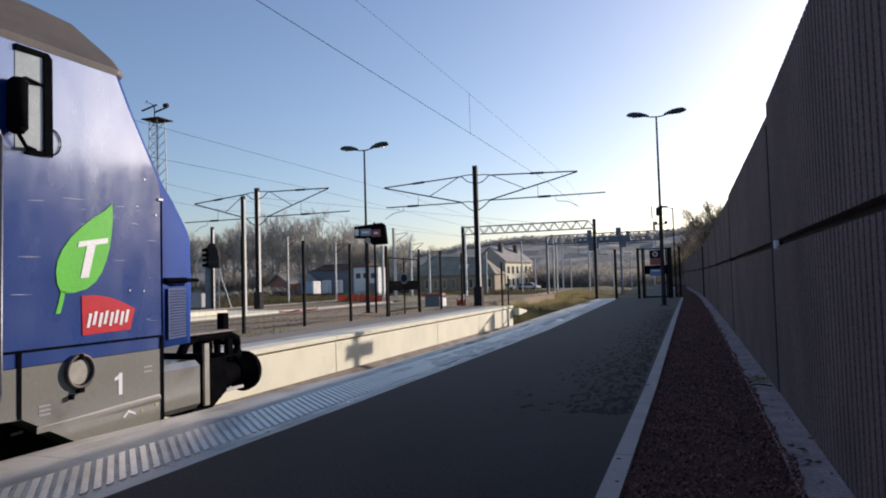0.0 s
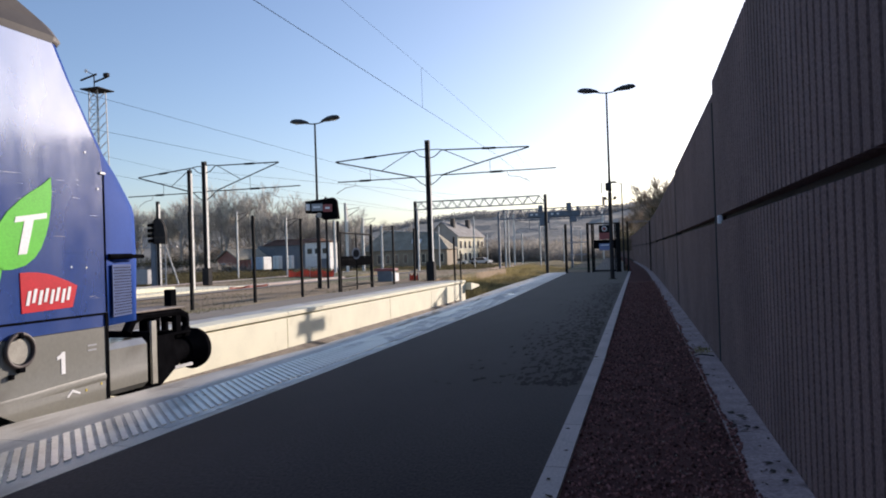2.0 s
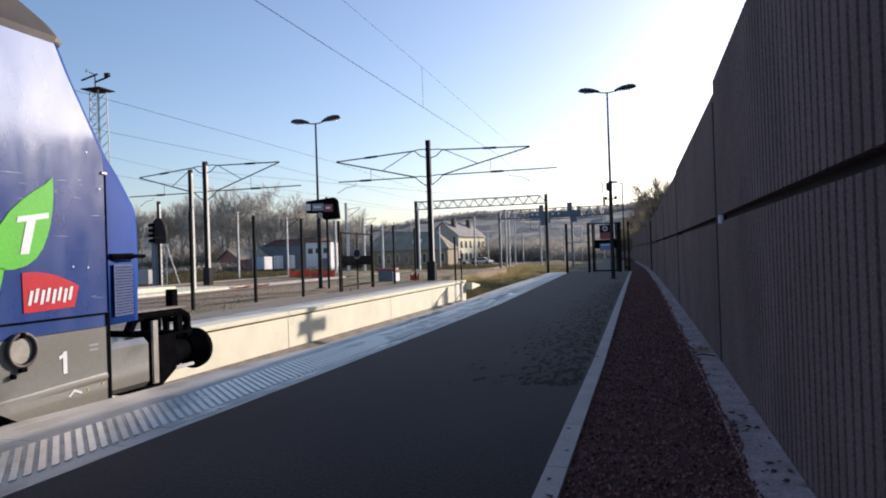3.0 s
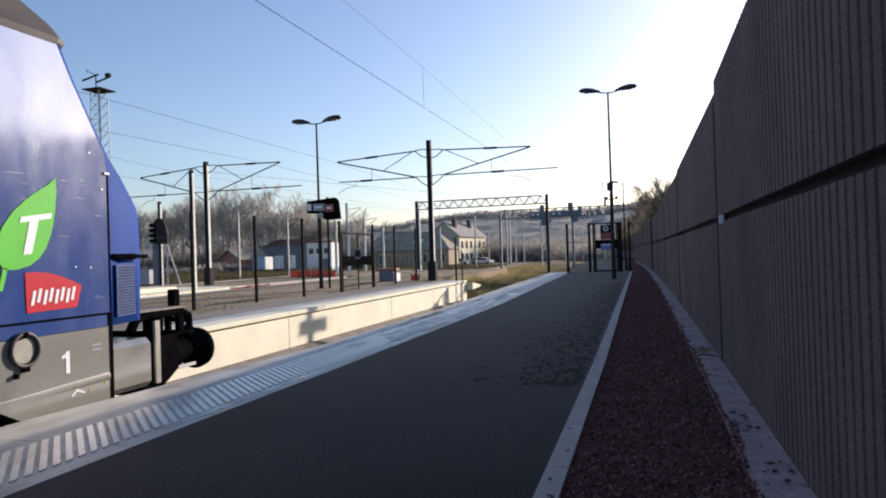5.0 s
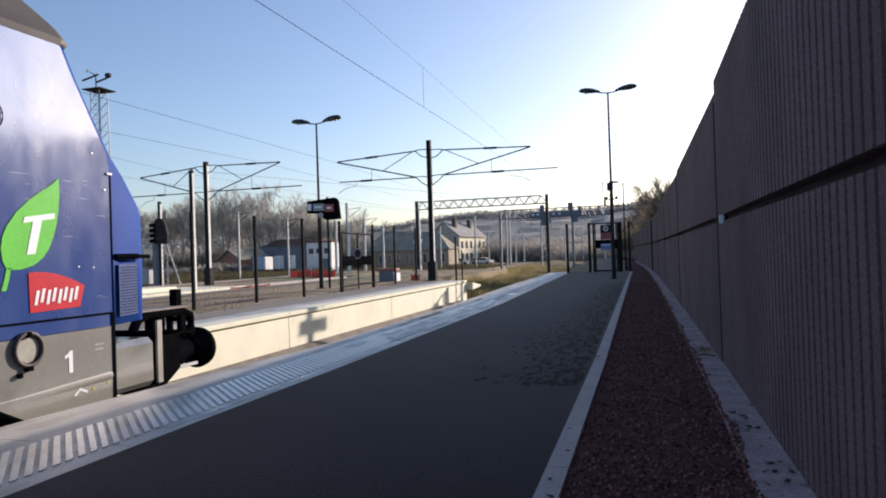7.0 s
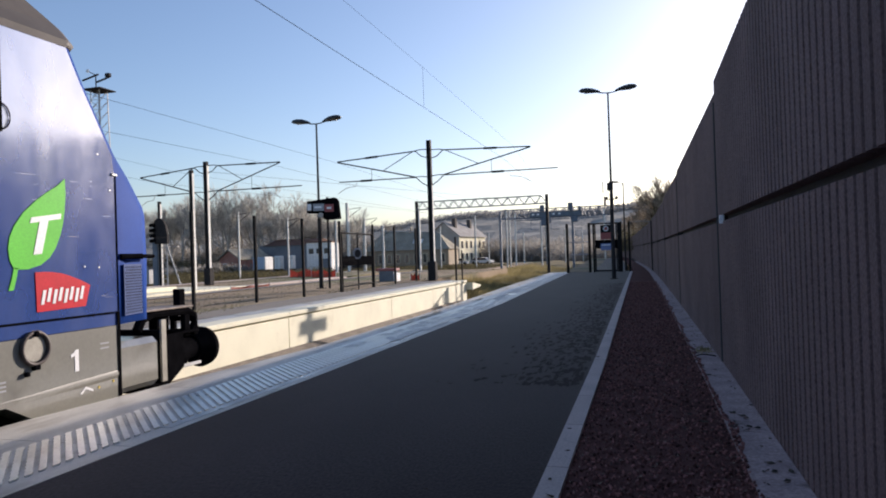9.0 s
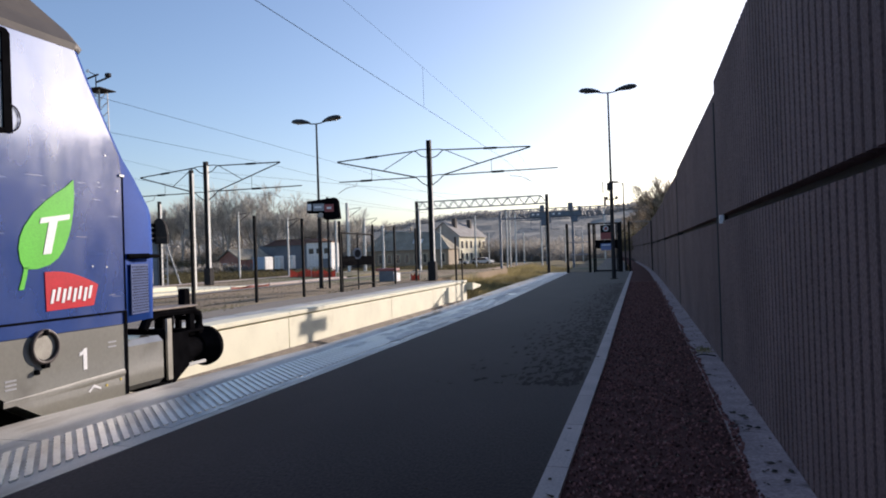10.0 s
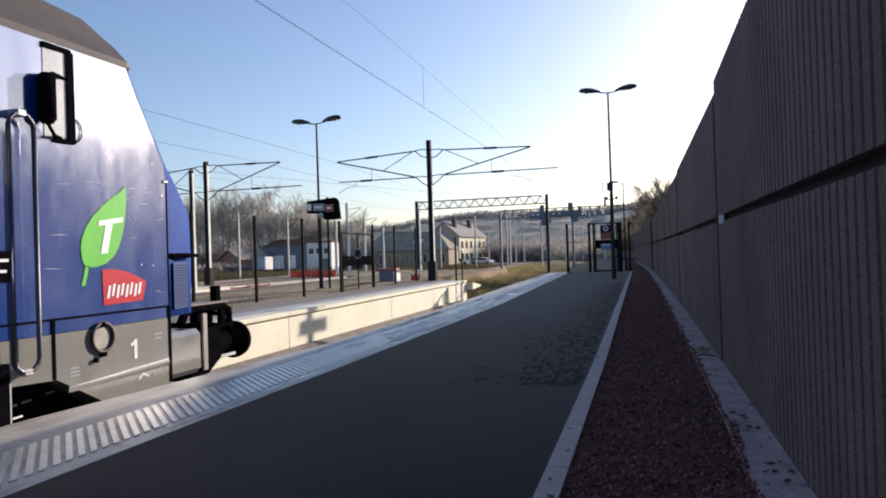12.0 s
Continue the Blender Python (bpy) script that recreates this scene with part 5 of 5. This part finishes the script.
for name_, y0, z0, y1, z1 in (("roof", -0.5, 6.6, 4.1, 10.3), ("roof", 8.7, 6.6, 4.1, 10.3)):
    part(name_, prism(B(), [(y0, z0), (y1, z1), (y1, z1 + 0.22), (y0, z0 + 0.22)], "x", -0.35, 16.7), M_SLATE, h1)
for x in (3.4, 12.5):
    part("chimney", box(B(), x - 0.5, x + 0.5, 2.2, 3.2, 8.4, 11.3, 0.03), M_OLDBRICK, h1, "sooty chimney stack")
for k in range(6):
    for z in (0.9, 3.9):
        window_unit(h1, 1.6 + k * 2.7, -0.12, z, 1.1, 1.7)

h2 = thing("long_house", "long low stone house with a mossy grey roof", "house", (-48.5, 140, -1.1), 0)
part("wall", box(B(), -9.5, 9.2, 0, 8, 0, 3.7), M_STONE, h2)
bm = B()
v = [bm.verts.new(p) for p in ((-9.9, -0.4, 3.6), (9.6, -0.4, 3.6), (9.6, 8.4, 3.6), (-9.9, 8.4, 3.6), (-6.5, 4, 7.9), (6.0, 4, 7.2))]
for q in ((0, 1, 5, 4), (1, 2, 5), (2, 3, 4, 5), (3, 0, 4), (3, 2, 1, 0)):
    bm.faces.new([v[i] for i in q])
part("roof", bm, M_OLDROOF, h2)
part("ridge", tube(B(), (-6.5, 4, 7.92), (6.0, 4, 7.22), 0.16, n=8), M_SHADETILE, h2, "pale ridge tiles")
part("rooflight", prism(B(), [(1.0, 5.0), (1.9, 5.85), (1.86, 5.93), (0.96, 5.08)], "x", 1.0, 3.2), M_WHITEWALL, h2, "pale rooflight")
for k in range(9):
    window_unit(h2, -8 + k * 2.0, 0, 0.9, 0.75, 1.8, M_CREAM)

h3 = thing("white_building", "white rendered building with a row of dark windows", "building", (-60.2, 117, -1.1), 0)
part("wall", box(B(), 0, 5.0, 0, 3.4, 0, 5.4), M_WHITEWALL, h3)
part("roof", box(B(), -0.2, 5.2, -0.2, 3.6, 5.4, 5.62), M_REDROOF, h3)
for k in range(3):
    window_unit(h3, 0.95 + k * 1.55, 0, 3.35, 0.95, 0.95)
part("garage_door", box(B(), 2.6, 4.6, -0.06, 0.02, 0.1, 2.4), M_SHED, h3, "grey garage door")
h4 = thing("shed", "long blue-grey metal clad shed with a brown roof", "shed", (-69.0, 124, -1.1), 0)
part("wall", box(B(), -5.2, 6.4, 0, 10, 0, 5.3), M_SHED, h4)
part("roof", prism(B(), [(-0.4, 5.25), (5, 6.6), (10.4, 5.25)], "x", -4.2, 6.6), M_REDROOF, h4, "brown low-pitched roof")
for k in range(7):
    part("cladding_rib", box(B(), -4.6 + 1.6 * k, -4.5 + 1.6 * k, -0.05, 0.0, 0, 5.2), M_SHED, h4)
h5 = thing("brick_house", "small red brick house with a dark gable roof", "house", (-74.0, 113, -1.1), -6)
part("wall", prism(B(), [(-2.4, 0.0), (2.4, 0.0), (2.4, 2.9), (0.0, 4.5), (-2.4, 2.9)], "y", 0, 9), M_BRICK, h5)
for s in (-1, 1):
    part("roof", prism(B(), [(s * 2.75, 2.6), (0, 4.5), (0, 4.72), (s * 2.75, 2.82)], "y", -0.5, 9.4), M_OLDROOF, h5, "dark brown roof slope")
window_unit(h5, -1.0, 0, 1.0, 0.8, 1.0)
# first trailer: shaded end coloured blue, sunlit side left white
for i, (x0, x1, paint, label) in enumerate(((-67.9, -65.4, M_SHADEBLUE, "white box trailer with its shaded end coloured pale blue"), (-63.6, -62.4, M_WHITEWALL, "white box body parked in the yard"), (-60.8, -59.9, M_WHITEWALL, "small white box body parked in the yard"))):
    w = x1 - x0
    tr = thing("box_trailer", label, "trailer", ((x0 + x1) / 2, 111, -1.1), 0, "parked trailers")
    part("box_body", box(B(), -w / 2, w / 2, 0, 0.3 + w, 0.75, 3.15 - 0.15 * (i == 0), 0.12), paint, tr)
    if i == 0:
        part("end_panel", box(B(), w / 2 - 0.3, w / 2 + 0.03, -0.04, 2.84, 0.72, 3.05, 0.10), M_WHITEWALL, tr, "white panel for the sunlit side")
    else:
        part("door_seam", box(B(), -0.03, 0.03, -0.03, 0.02, 0.9, 2.9), M_SIGNGREY, tr)
    for s in (-1, 1):
        part("wheel", tube(B(), (s * (w / 2 - 0.3), 0.6, 0.45), (s * (w / 2 - 0.05), 0.6, 0.45), 0.45, n=14), M_BLACK, tr)
    part("chassis", box(B(), -w / 2 + 0.2, w / 2 - 0.2, 0.1, 0.2 + w, 0.5, 0.76), M_BLACK, tr)
random.seed(11)
for x, y, z, w, h in ((-18.85, 30.6, -0.07, 3.4, 0.13), (-23.8, 46, -0.02, 2.6, 0.55), (-21.4, 44, -0.02, 1.8, 0.5), (-12.1, 36.2, -0.1, 0.5, 0.42)):
    ob = thing("barrier_net", "orange plastic site netting sagging on stakes", "barrier", (x, y, z), 88 if h < 0.2 else random.uniform(-15, 15), "orange netting")
    bm = B()
    n = 10
    top = [bm.verts.new((-w / 2 + w * i / n, 0.06 * math.sin(i * 1.3), h * (0.8 + 0.2 * math.cos(i * 1.25)))) for i in range(n + 1)]
    low = [bm.verts.new((-w / 2 + w * i / n, 0.05 * math.sin(i * 1.9 + 1), 0.0)) for i in range(n + 1)]
    for i in range(n):
        bm.faces.new((low[i], low[i + 1], top[i + 1], top[i]))
    bmesh.ops.solidify(bm, geom=bm.faces[:], thickness=0.02)
    part("net", bm, M_ORANGE, ob)
    for s in (-1, 1):
        part("stake", tube(B(), (s * w / 2, 0, -0.02), (s * w / 2, 0, h + 0.08), 0.02, n=6), M_STEEL, ob)


def parked_car(at, turn, paint, label):
    t = thing("parked_car", label, "car", at, turn, "parked cars")
    part("body", prism(B(), [(-2.0, 0.35), (2.0, 0.35), (2.05, 0.75), (1.2, 0.92), (-1.9, 0.95), (-2.05, 0.6)], "y", -0.85, 0.85), paint, t)
    part("cabin", prism(B(), [(-1.7, 0.93), (1.1, 0.91), (0.5, 1.42), (-1.2, 1.45)], "y", -0.74, 0.74), M_WINDOW, t, "dark glazed cabin")
    part("roof", prism(B(), [(-1.2, 1.45), (0.5, 1.42), (0.45, 1.47), (-1.15, 1.50)], "y", -0.72, 0.72), paint, t)
    for x in (-1.25, 1.25):
        for y in (-0.86, 0.7):
            part("wheel", tube(B(), (x, y, 0.32), (x, y + 0.16, 0.32), 0.32, n=14), M_BLACK, t)


parked_car((-39.7, 150, -1.1), 10, M_WHITEWALL, "white car parked before the houses")
parked_car((-34.4, 152, -1.1), -15, M_WHITEWALL, "white car parked by the cream house")
parked_car((-36.2, 155, -1.1), 5, M_SIGNGREY, "grey car parked by the cream house")


# ---------------- trees, grass, hills ----------------
def bare_tree(at, height, seed, label, spread=1.0, bark=None, twig=None):
    rnd = random.Random(seed)
    t = thing("bare_tree", label, "tree", at, rnd.uniform(0, 360), "bare trees")
    trunk, twigs = B(), B()

    def grow(bm, p, d, length, r, depth):
        q = p + d * length
        tube(bm, p, q, r, r * 0.62, n=6 if depth < 2 else 3, caps=False)
        if depth == 5:
            return
        kids = 4 if depth < 2 else 3 if depth < 3 else 5
        for k in range(kids):
            f = 1.0 if k == 0 else rnd.uniform(0.35, 0.98)
            side = Vector((rnd.gauss(0, 1), rnd.gauss(0, 1), rnd.gauss(0.15, 0.5)))
            nd = (d * (1.1 if k == 0 else 0.75) + side.normalized() * (0.32 if k == 0 else 0.62) * spread + Vector((0, 0, 0.12))).normalized()
            grow(trunk if depth < 1 else twigs, p + d * length * f, nd, length * rnd.uniform(0.62, 0.80), max(r * (0.62 if k == 0 else 0.45), height * 0.0016, 0.018), depth + 1)

    grow(trunk, Vector((0, 0, 0)), Vector((rnd.gauss(0, 0.04), rnd.gauss(0, 0.04), 1)).normalized(), height * 0.27, height * 0.013, 0)
    part("trunk", trunk, bark or M_HAZEBARK, t)
    part("crown", twigs, twig or M_HAZETWIG, t, "bare branching crown of fine twigs")


TREES = [(-101, 132, 16), (-95, 128, 17), (-89, 134, 16), (-84, 128, 17.5), (-80, 133, 17.5), (-75, 127, 16.5), (-70, 133, 15.5), (-66, 136, 13),
         (-61, 140, 12), (-108, 130, 15), (-57, 150, 11), (-54, 160, 10), (-92, 145, 15), (-78, 150, 16), (-50, 180, 11), (-104, 140, 17), (-98, 138, 18), (-87, 142, 17.5), (-83, 146, 17), (-74, 144, 16), (-71, 141, 15), (-114, 138, 16), (-64, 146, 13), (-94, 136, 17), (-79, 138, 17.5)]
for i, (x, y, h) in enumerate(TREES):
    bare_tree((x, y, -1.1), h * 1.32, 40 + i, "leafless winter tree with a fine grey-brown crown lightened for haze")
for i, (x, y, h) in enumerate(((1.6, 62, 8.2), (2.6, 66, 7.6), (1.2, 72, 6.6), (0.6, 80, 6.4), (0.0, 90, 6.8), (-0.9, 104, 7.2), (-3, 122, 7.5), (2.3, 59, 7.4), (3.2, 63, 8.0), (2.2, 69, 7.0), (1.6, 76, 6.4))):
    bare_tree((x, y, 1.1), h, 80 + i, "leafless young tree behind the wall", 1.25, M_NEARTWIG, M_NEARTWIG)


def thicket(name, label, spots, material, size, seed, count):
    """Many short crossing stems and leaf flakes standing over a strip of ground."""
    rnd = random.Random(seed)
    vs, fs = [], []
    for x0, x1, y0, y1, zb, h0, h1 in spots:
        for i in range(count):
            x, y = rnd.uniform(x0, x1), rnd.uniform(y0, y1)
            h = rnd.uniform(h0, h1) * (0.75 + 0.5 * noise.noise((x * 0.11, y * 0.11, 3)))
            for j in range(3):
                c = Vector((x + rnd.gauss(0, size), y + rnd.gauss(0, size), zb + h * rnd.uniform(0.0, 1.0)))
                d1 = Vector((rnd.gauss(0, 1), rnd.gauss(0, 1), rnd.gauss(0.6, 1))).normalized() * size * rnd.uniform(0.6, 1.6)
                d2 = Vector((rnd.gauss(0, 1), rnd.gauss(0, 1), rnd.gauss(0, 1))).normalized() * size * 0.30
                k = len(vs)
                vs += [c - d1, c + d2, c + d1]
                fs.append((k, k + 1, k + 2))
    me = bpy.data.meshes.new(name)
    me.from_pydata(vs, [], fs)
    me.materials.append(material)
    tagged(new(name, me), label, "vegetation", kind="stuff")


thicket("brushwood", "brown leafless brushwood along the yard", [(-112, -60, 138, 152, -1.1, 3, 9), (-56, -20, 175, 200, -1.1, 3, 7), (-40, -6, 200, 240, -1.1, 3, 8), (-20, 0, 150, 240, -1.1, 2, 6), (-130, -70, 100, 120, -1.1, 1, 2.5)], M_BRUSH, 0.7, 3, 9500)
thicket("scrub", "low olive-brown scrub in the yard", [(-74, -46, 74, 104, -1.1, 0.3, 1.3), (-100, -78, 106, 116, -1.1, 2.2, 4.4), (-60, -30, 62, 84, -1.1, 0.1, 0.6), (-50, -24, 84, 132, -1.1, 0.1, 0.8), (-78, -70, 100, 110, -1.1, 0.5, 1.9)], M_SCRUB, 0.28, 12, 5200)
thicket("hedge", "dark green ivy and bushes behind the wall", [(0.9, 3.0, 58, 70, 1.0, 2.6, 4.0), (-0.1, 2.5, 70, 84, 1.0, 2.4, 3.8), (-3.0, 1.5, 84, 125, 1.0, 2.5, 4.5)], M_EVERGREEN, 0.20, 4, 3500)

# low bank of dry grass past the end of the opposite platform
bm = B()
NX, NY = 14, 40
gv = []
for j in range(NY + 1):
    y = 33.2 + 105 * (j / NY) ** 1.5
    row = []
    for i in range(NX + 1):
        x = -14.5 - 0.10 * (y - 33) + (8.6 + 0.06 * (y - 33)) * i / NX
        edge = min(1.0, 2.2 * min(i, NX - i) / NX, (y - 33) / 4)
        row.append(bm.verts.new((x, y, -1.12 + 0.62 * edge * (0.75 + 0.5 * noise.noise((x * 0.3, y * 0.2, 1))))))
    gv.append(row)
for r0, r1 in zip(gv, gv[1:]):
    for i in range(NX):
        bm.faces.new((r0[i], r0[i + 1], r1[i + 1], r1[i]))
tagged(link("grass_bank", bm, M_GRASS, smooth=True), "low bank of dry yellow-green grass", "grass", kind="structure")
rnd = random.Random(9)
vs, fs = [], []
for i in range(52000):
    y = 33.6 + 60 * rnd.random() ** 1.7
    u = rnd.random()
    x = -14.5 - 0.10 * (y - 33) + (8.6 + 0.06 * (y - 33)) * u
    edge = min(1.0, 2.2 * min(u, 1 - u), (y - 33) / 4)
    z = -1.12 + 0.62 * edge * (0.75 + 0.5 * noise.noise((x * 0.3, y * 0.2, 1)))
    h = rnd.uniform(0.04, 0.20) * (0.4 + edge) * (1.3 + 1.6 * max(-0.4, noise.noise((x * 0.7, y * 0.35, 9))))
    a_ = rnd.uniform(0, math.pi)
    dx, dy = 0.012 * math.cos(a_), 0.012 * math.sin(a_)
    k = len(vs)
    vs += [(x - dx, y - dy, z - 0.02), (x + dx, y + dy, z - 0.02), (x + rnd.gauss(0, 0.07), y + rnd.gauss(0, 0.07), z + h)]
    fs.append((k, k + 1, k + 2))
me = bpy.data.meshes.new("grass_blades")
me.from_pydata(vs, [], fs)
me.materials.append(M_GRASS)
tagged(new("grass_blades", me), "dry yellow-green grass blades", "grass", kind="stuff")

# sparse dead grass on the yard soil
rnd = random.Random(31)
vs, fs = [], []
for i in range(20000):
    x, y = rnd.uniform(-26.3, -10.4), 13 + 48 * rnd.random() ** 1.3
    if -20.4 < x < -17.9 or noise.noise((x * 0.5, y * 0.35, 7)) < -0.05:
        continue
    z = -0.03 if x < -20.4 else (-0.11 if x < -11.6 else -0.015)
    h, a_ = rnd.uniform(0.02, 0.08), rnd.uniform(0, math.pi)
    dx, dy = 0.012 * math.cos(a_), 0.012 * math.sin(a_)
    k = len(vs)
    vs += [(x - dx, y - dy, z), (x + dx, y + dy, z), (x + rnd.gauss(0, 0.05), y + rnd.gauss(0, 0.05), z + h)]
    fs.append((k, k + 1, k + 2))
me = bpy.data.meshes.new("yard_grass")
me.from_pydata(vs, [], fs)
me.materials.append(M_YARDGRASS)
tagged(new("yard_grass", me), "sparse dead grass tufts on brown soil", "grass", kind="stuff")

# wooded hills
bm = B()
NX, NY = 110, 16
gv = []
for j in range(NY + 1):
    f = j / NY
    row = []
    for i in range(NX + 1):
        x = -900 + 1250 * i / NX
        y = 330 + 330 * f
        crest = 36 + 6 * math.sin(x * 0.012 + 1.0) + 4 * math.sin(x * 0.031) - 10 * max(0, (x + 60) / 200)
        z = -1.5 + crest * math.sin(f * math.pi / 2) ** 1.3 + (2.6 * noise.noise((x * 0.06, y * 0.06, 0)) + 1.8 * noise.noise((x * 0.2, y * 0.2, 5))) * min(1, f * 4)
        row.append(bm.verts.new((x, y, z)))
    gv.append(row)
for r0, r1 in zip(gv, gv[1:]):
    for i in range(NX):
        bm.faces.new((r0[i], r0[i + 1], r1[i + 1], r1[i]))
tagged(link("hill", bm, M_HAZEWOOD), "distant hill covered with bare woodland, paled for haze", "hill", kind="structure")
rnd = random.Random(21)
vs, fs = [], []
for i in range(14000):
    x = rnd.uniform(-420, 60)
    f = 1 - 0.25 * rnd.random() ** 1.5
    y = 330 + 330 * f
    crest = 36 + 6 * math.sin(x * 0.012 + 1.0) + 4 * math.sin(x * 0.031) - 10 * max(0, (x + 60) / 200)
    z = -2.5 + crest * math.sin(f * math.pi / 2) ** 1.3
    h = rnd.uniform(4, 9)
    for j in range(4):
        k = len(vs)
        c = Vector((x + rnd.gauss(0, 1.2), y + rnd.gauss(0, 1.2), z + h * rnd.uniform(0.35, 0.9)))
        d = Vector((rnd.gauss(0, 0.7), rnd.gauss(0, 0.7), rnd.uniform(0.5, 1.5)))
        w = Vector((rnd.gauss(0, 0.5), rnd.gauss(0, 0.5), 0))
        vs += [c - d, c + w, c + d]
        fs.append((k, k + 1, k + 2))
me = bpy.data.meshes.new("hill_wood")
me.from_pydata(vs, [], fs)
me.materials.append(M_HAZETREES)
tagged(new("hill_wood", me), "far leafless trees covering the hill, paled for haze", "woodland", kind="stuff")


# ---------------- motion of things ----------------
def motions():
    rows = [(0.0, 6.03), (2.0, 6.03), (3.0, 6.04), (5.0, 6.06), (6.0, 6.07), (7.0, 6.095), (8.0, 6.125), (9.0, 6.165),
            (9.5, 6.205), (10.0, 6.265), (10.5, 6.35), (11.0, 6.485), (11.5, 6.665), (12.0, 6.94)]
    walk(loco, [(t, pose(TRACK_X, y, 0)) for t, y in rows])
    for w, y0 in zip(wheelsets, (-2.75, -5.55)):
        walk(w, [(t, pose(0, y0, RAIL_Z + 0.52, -math.degrees((y - 6.03) / 0.52))) for t, y in rows])


motions()
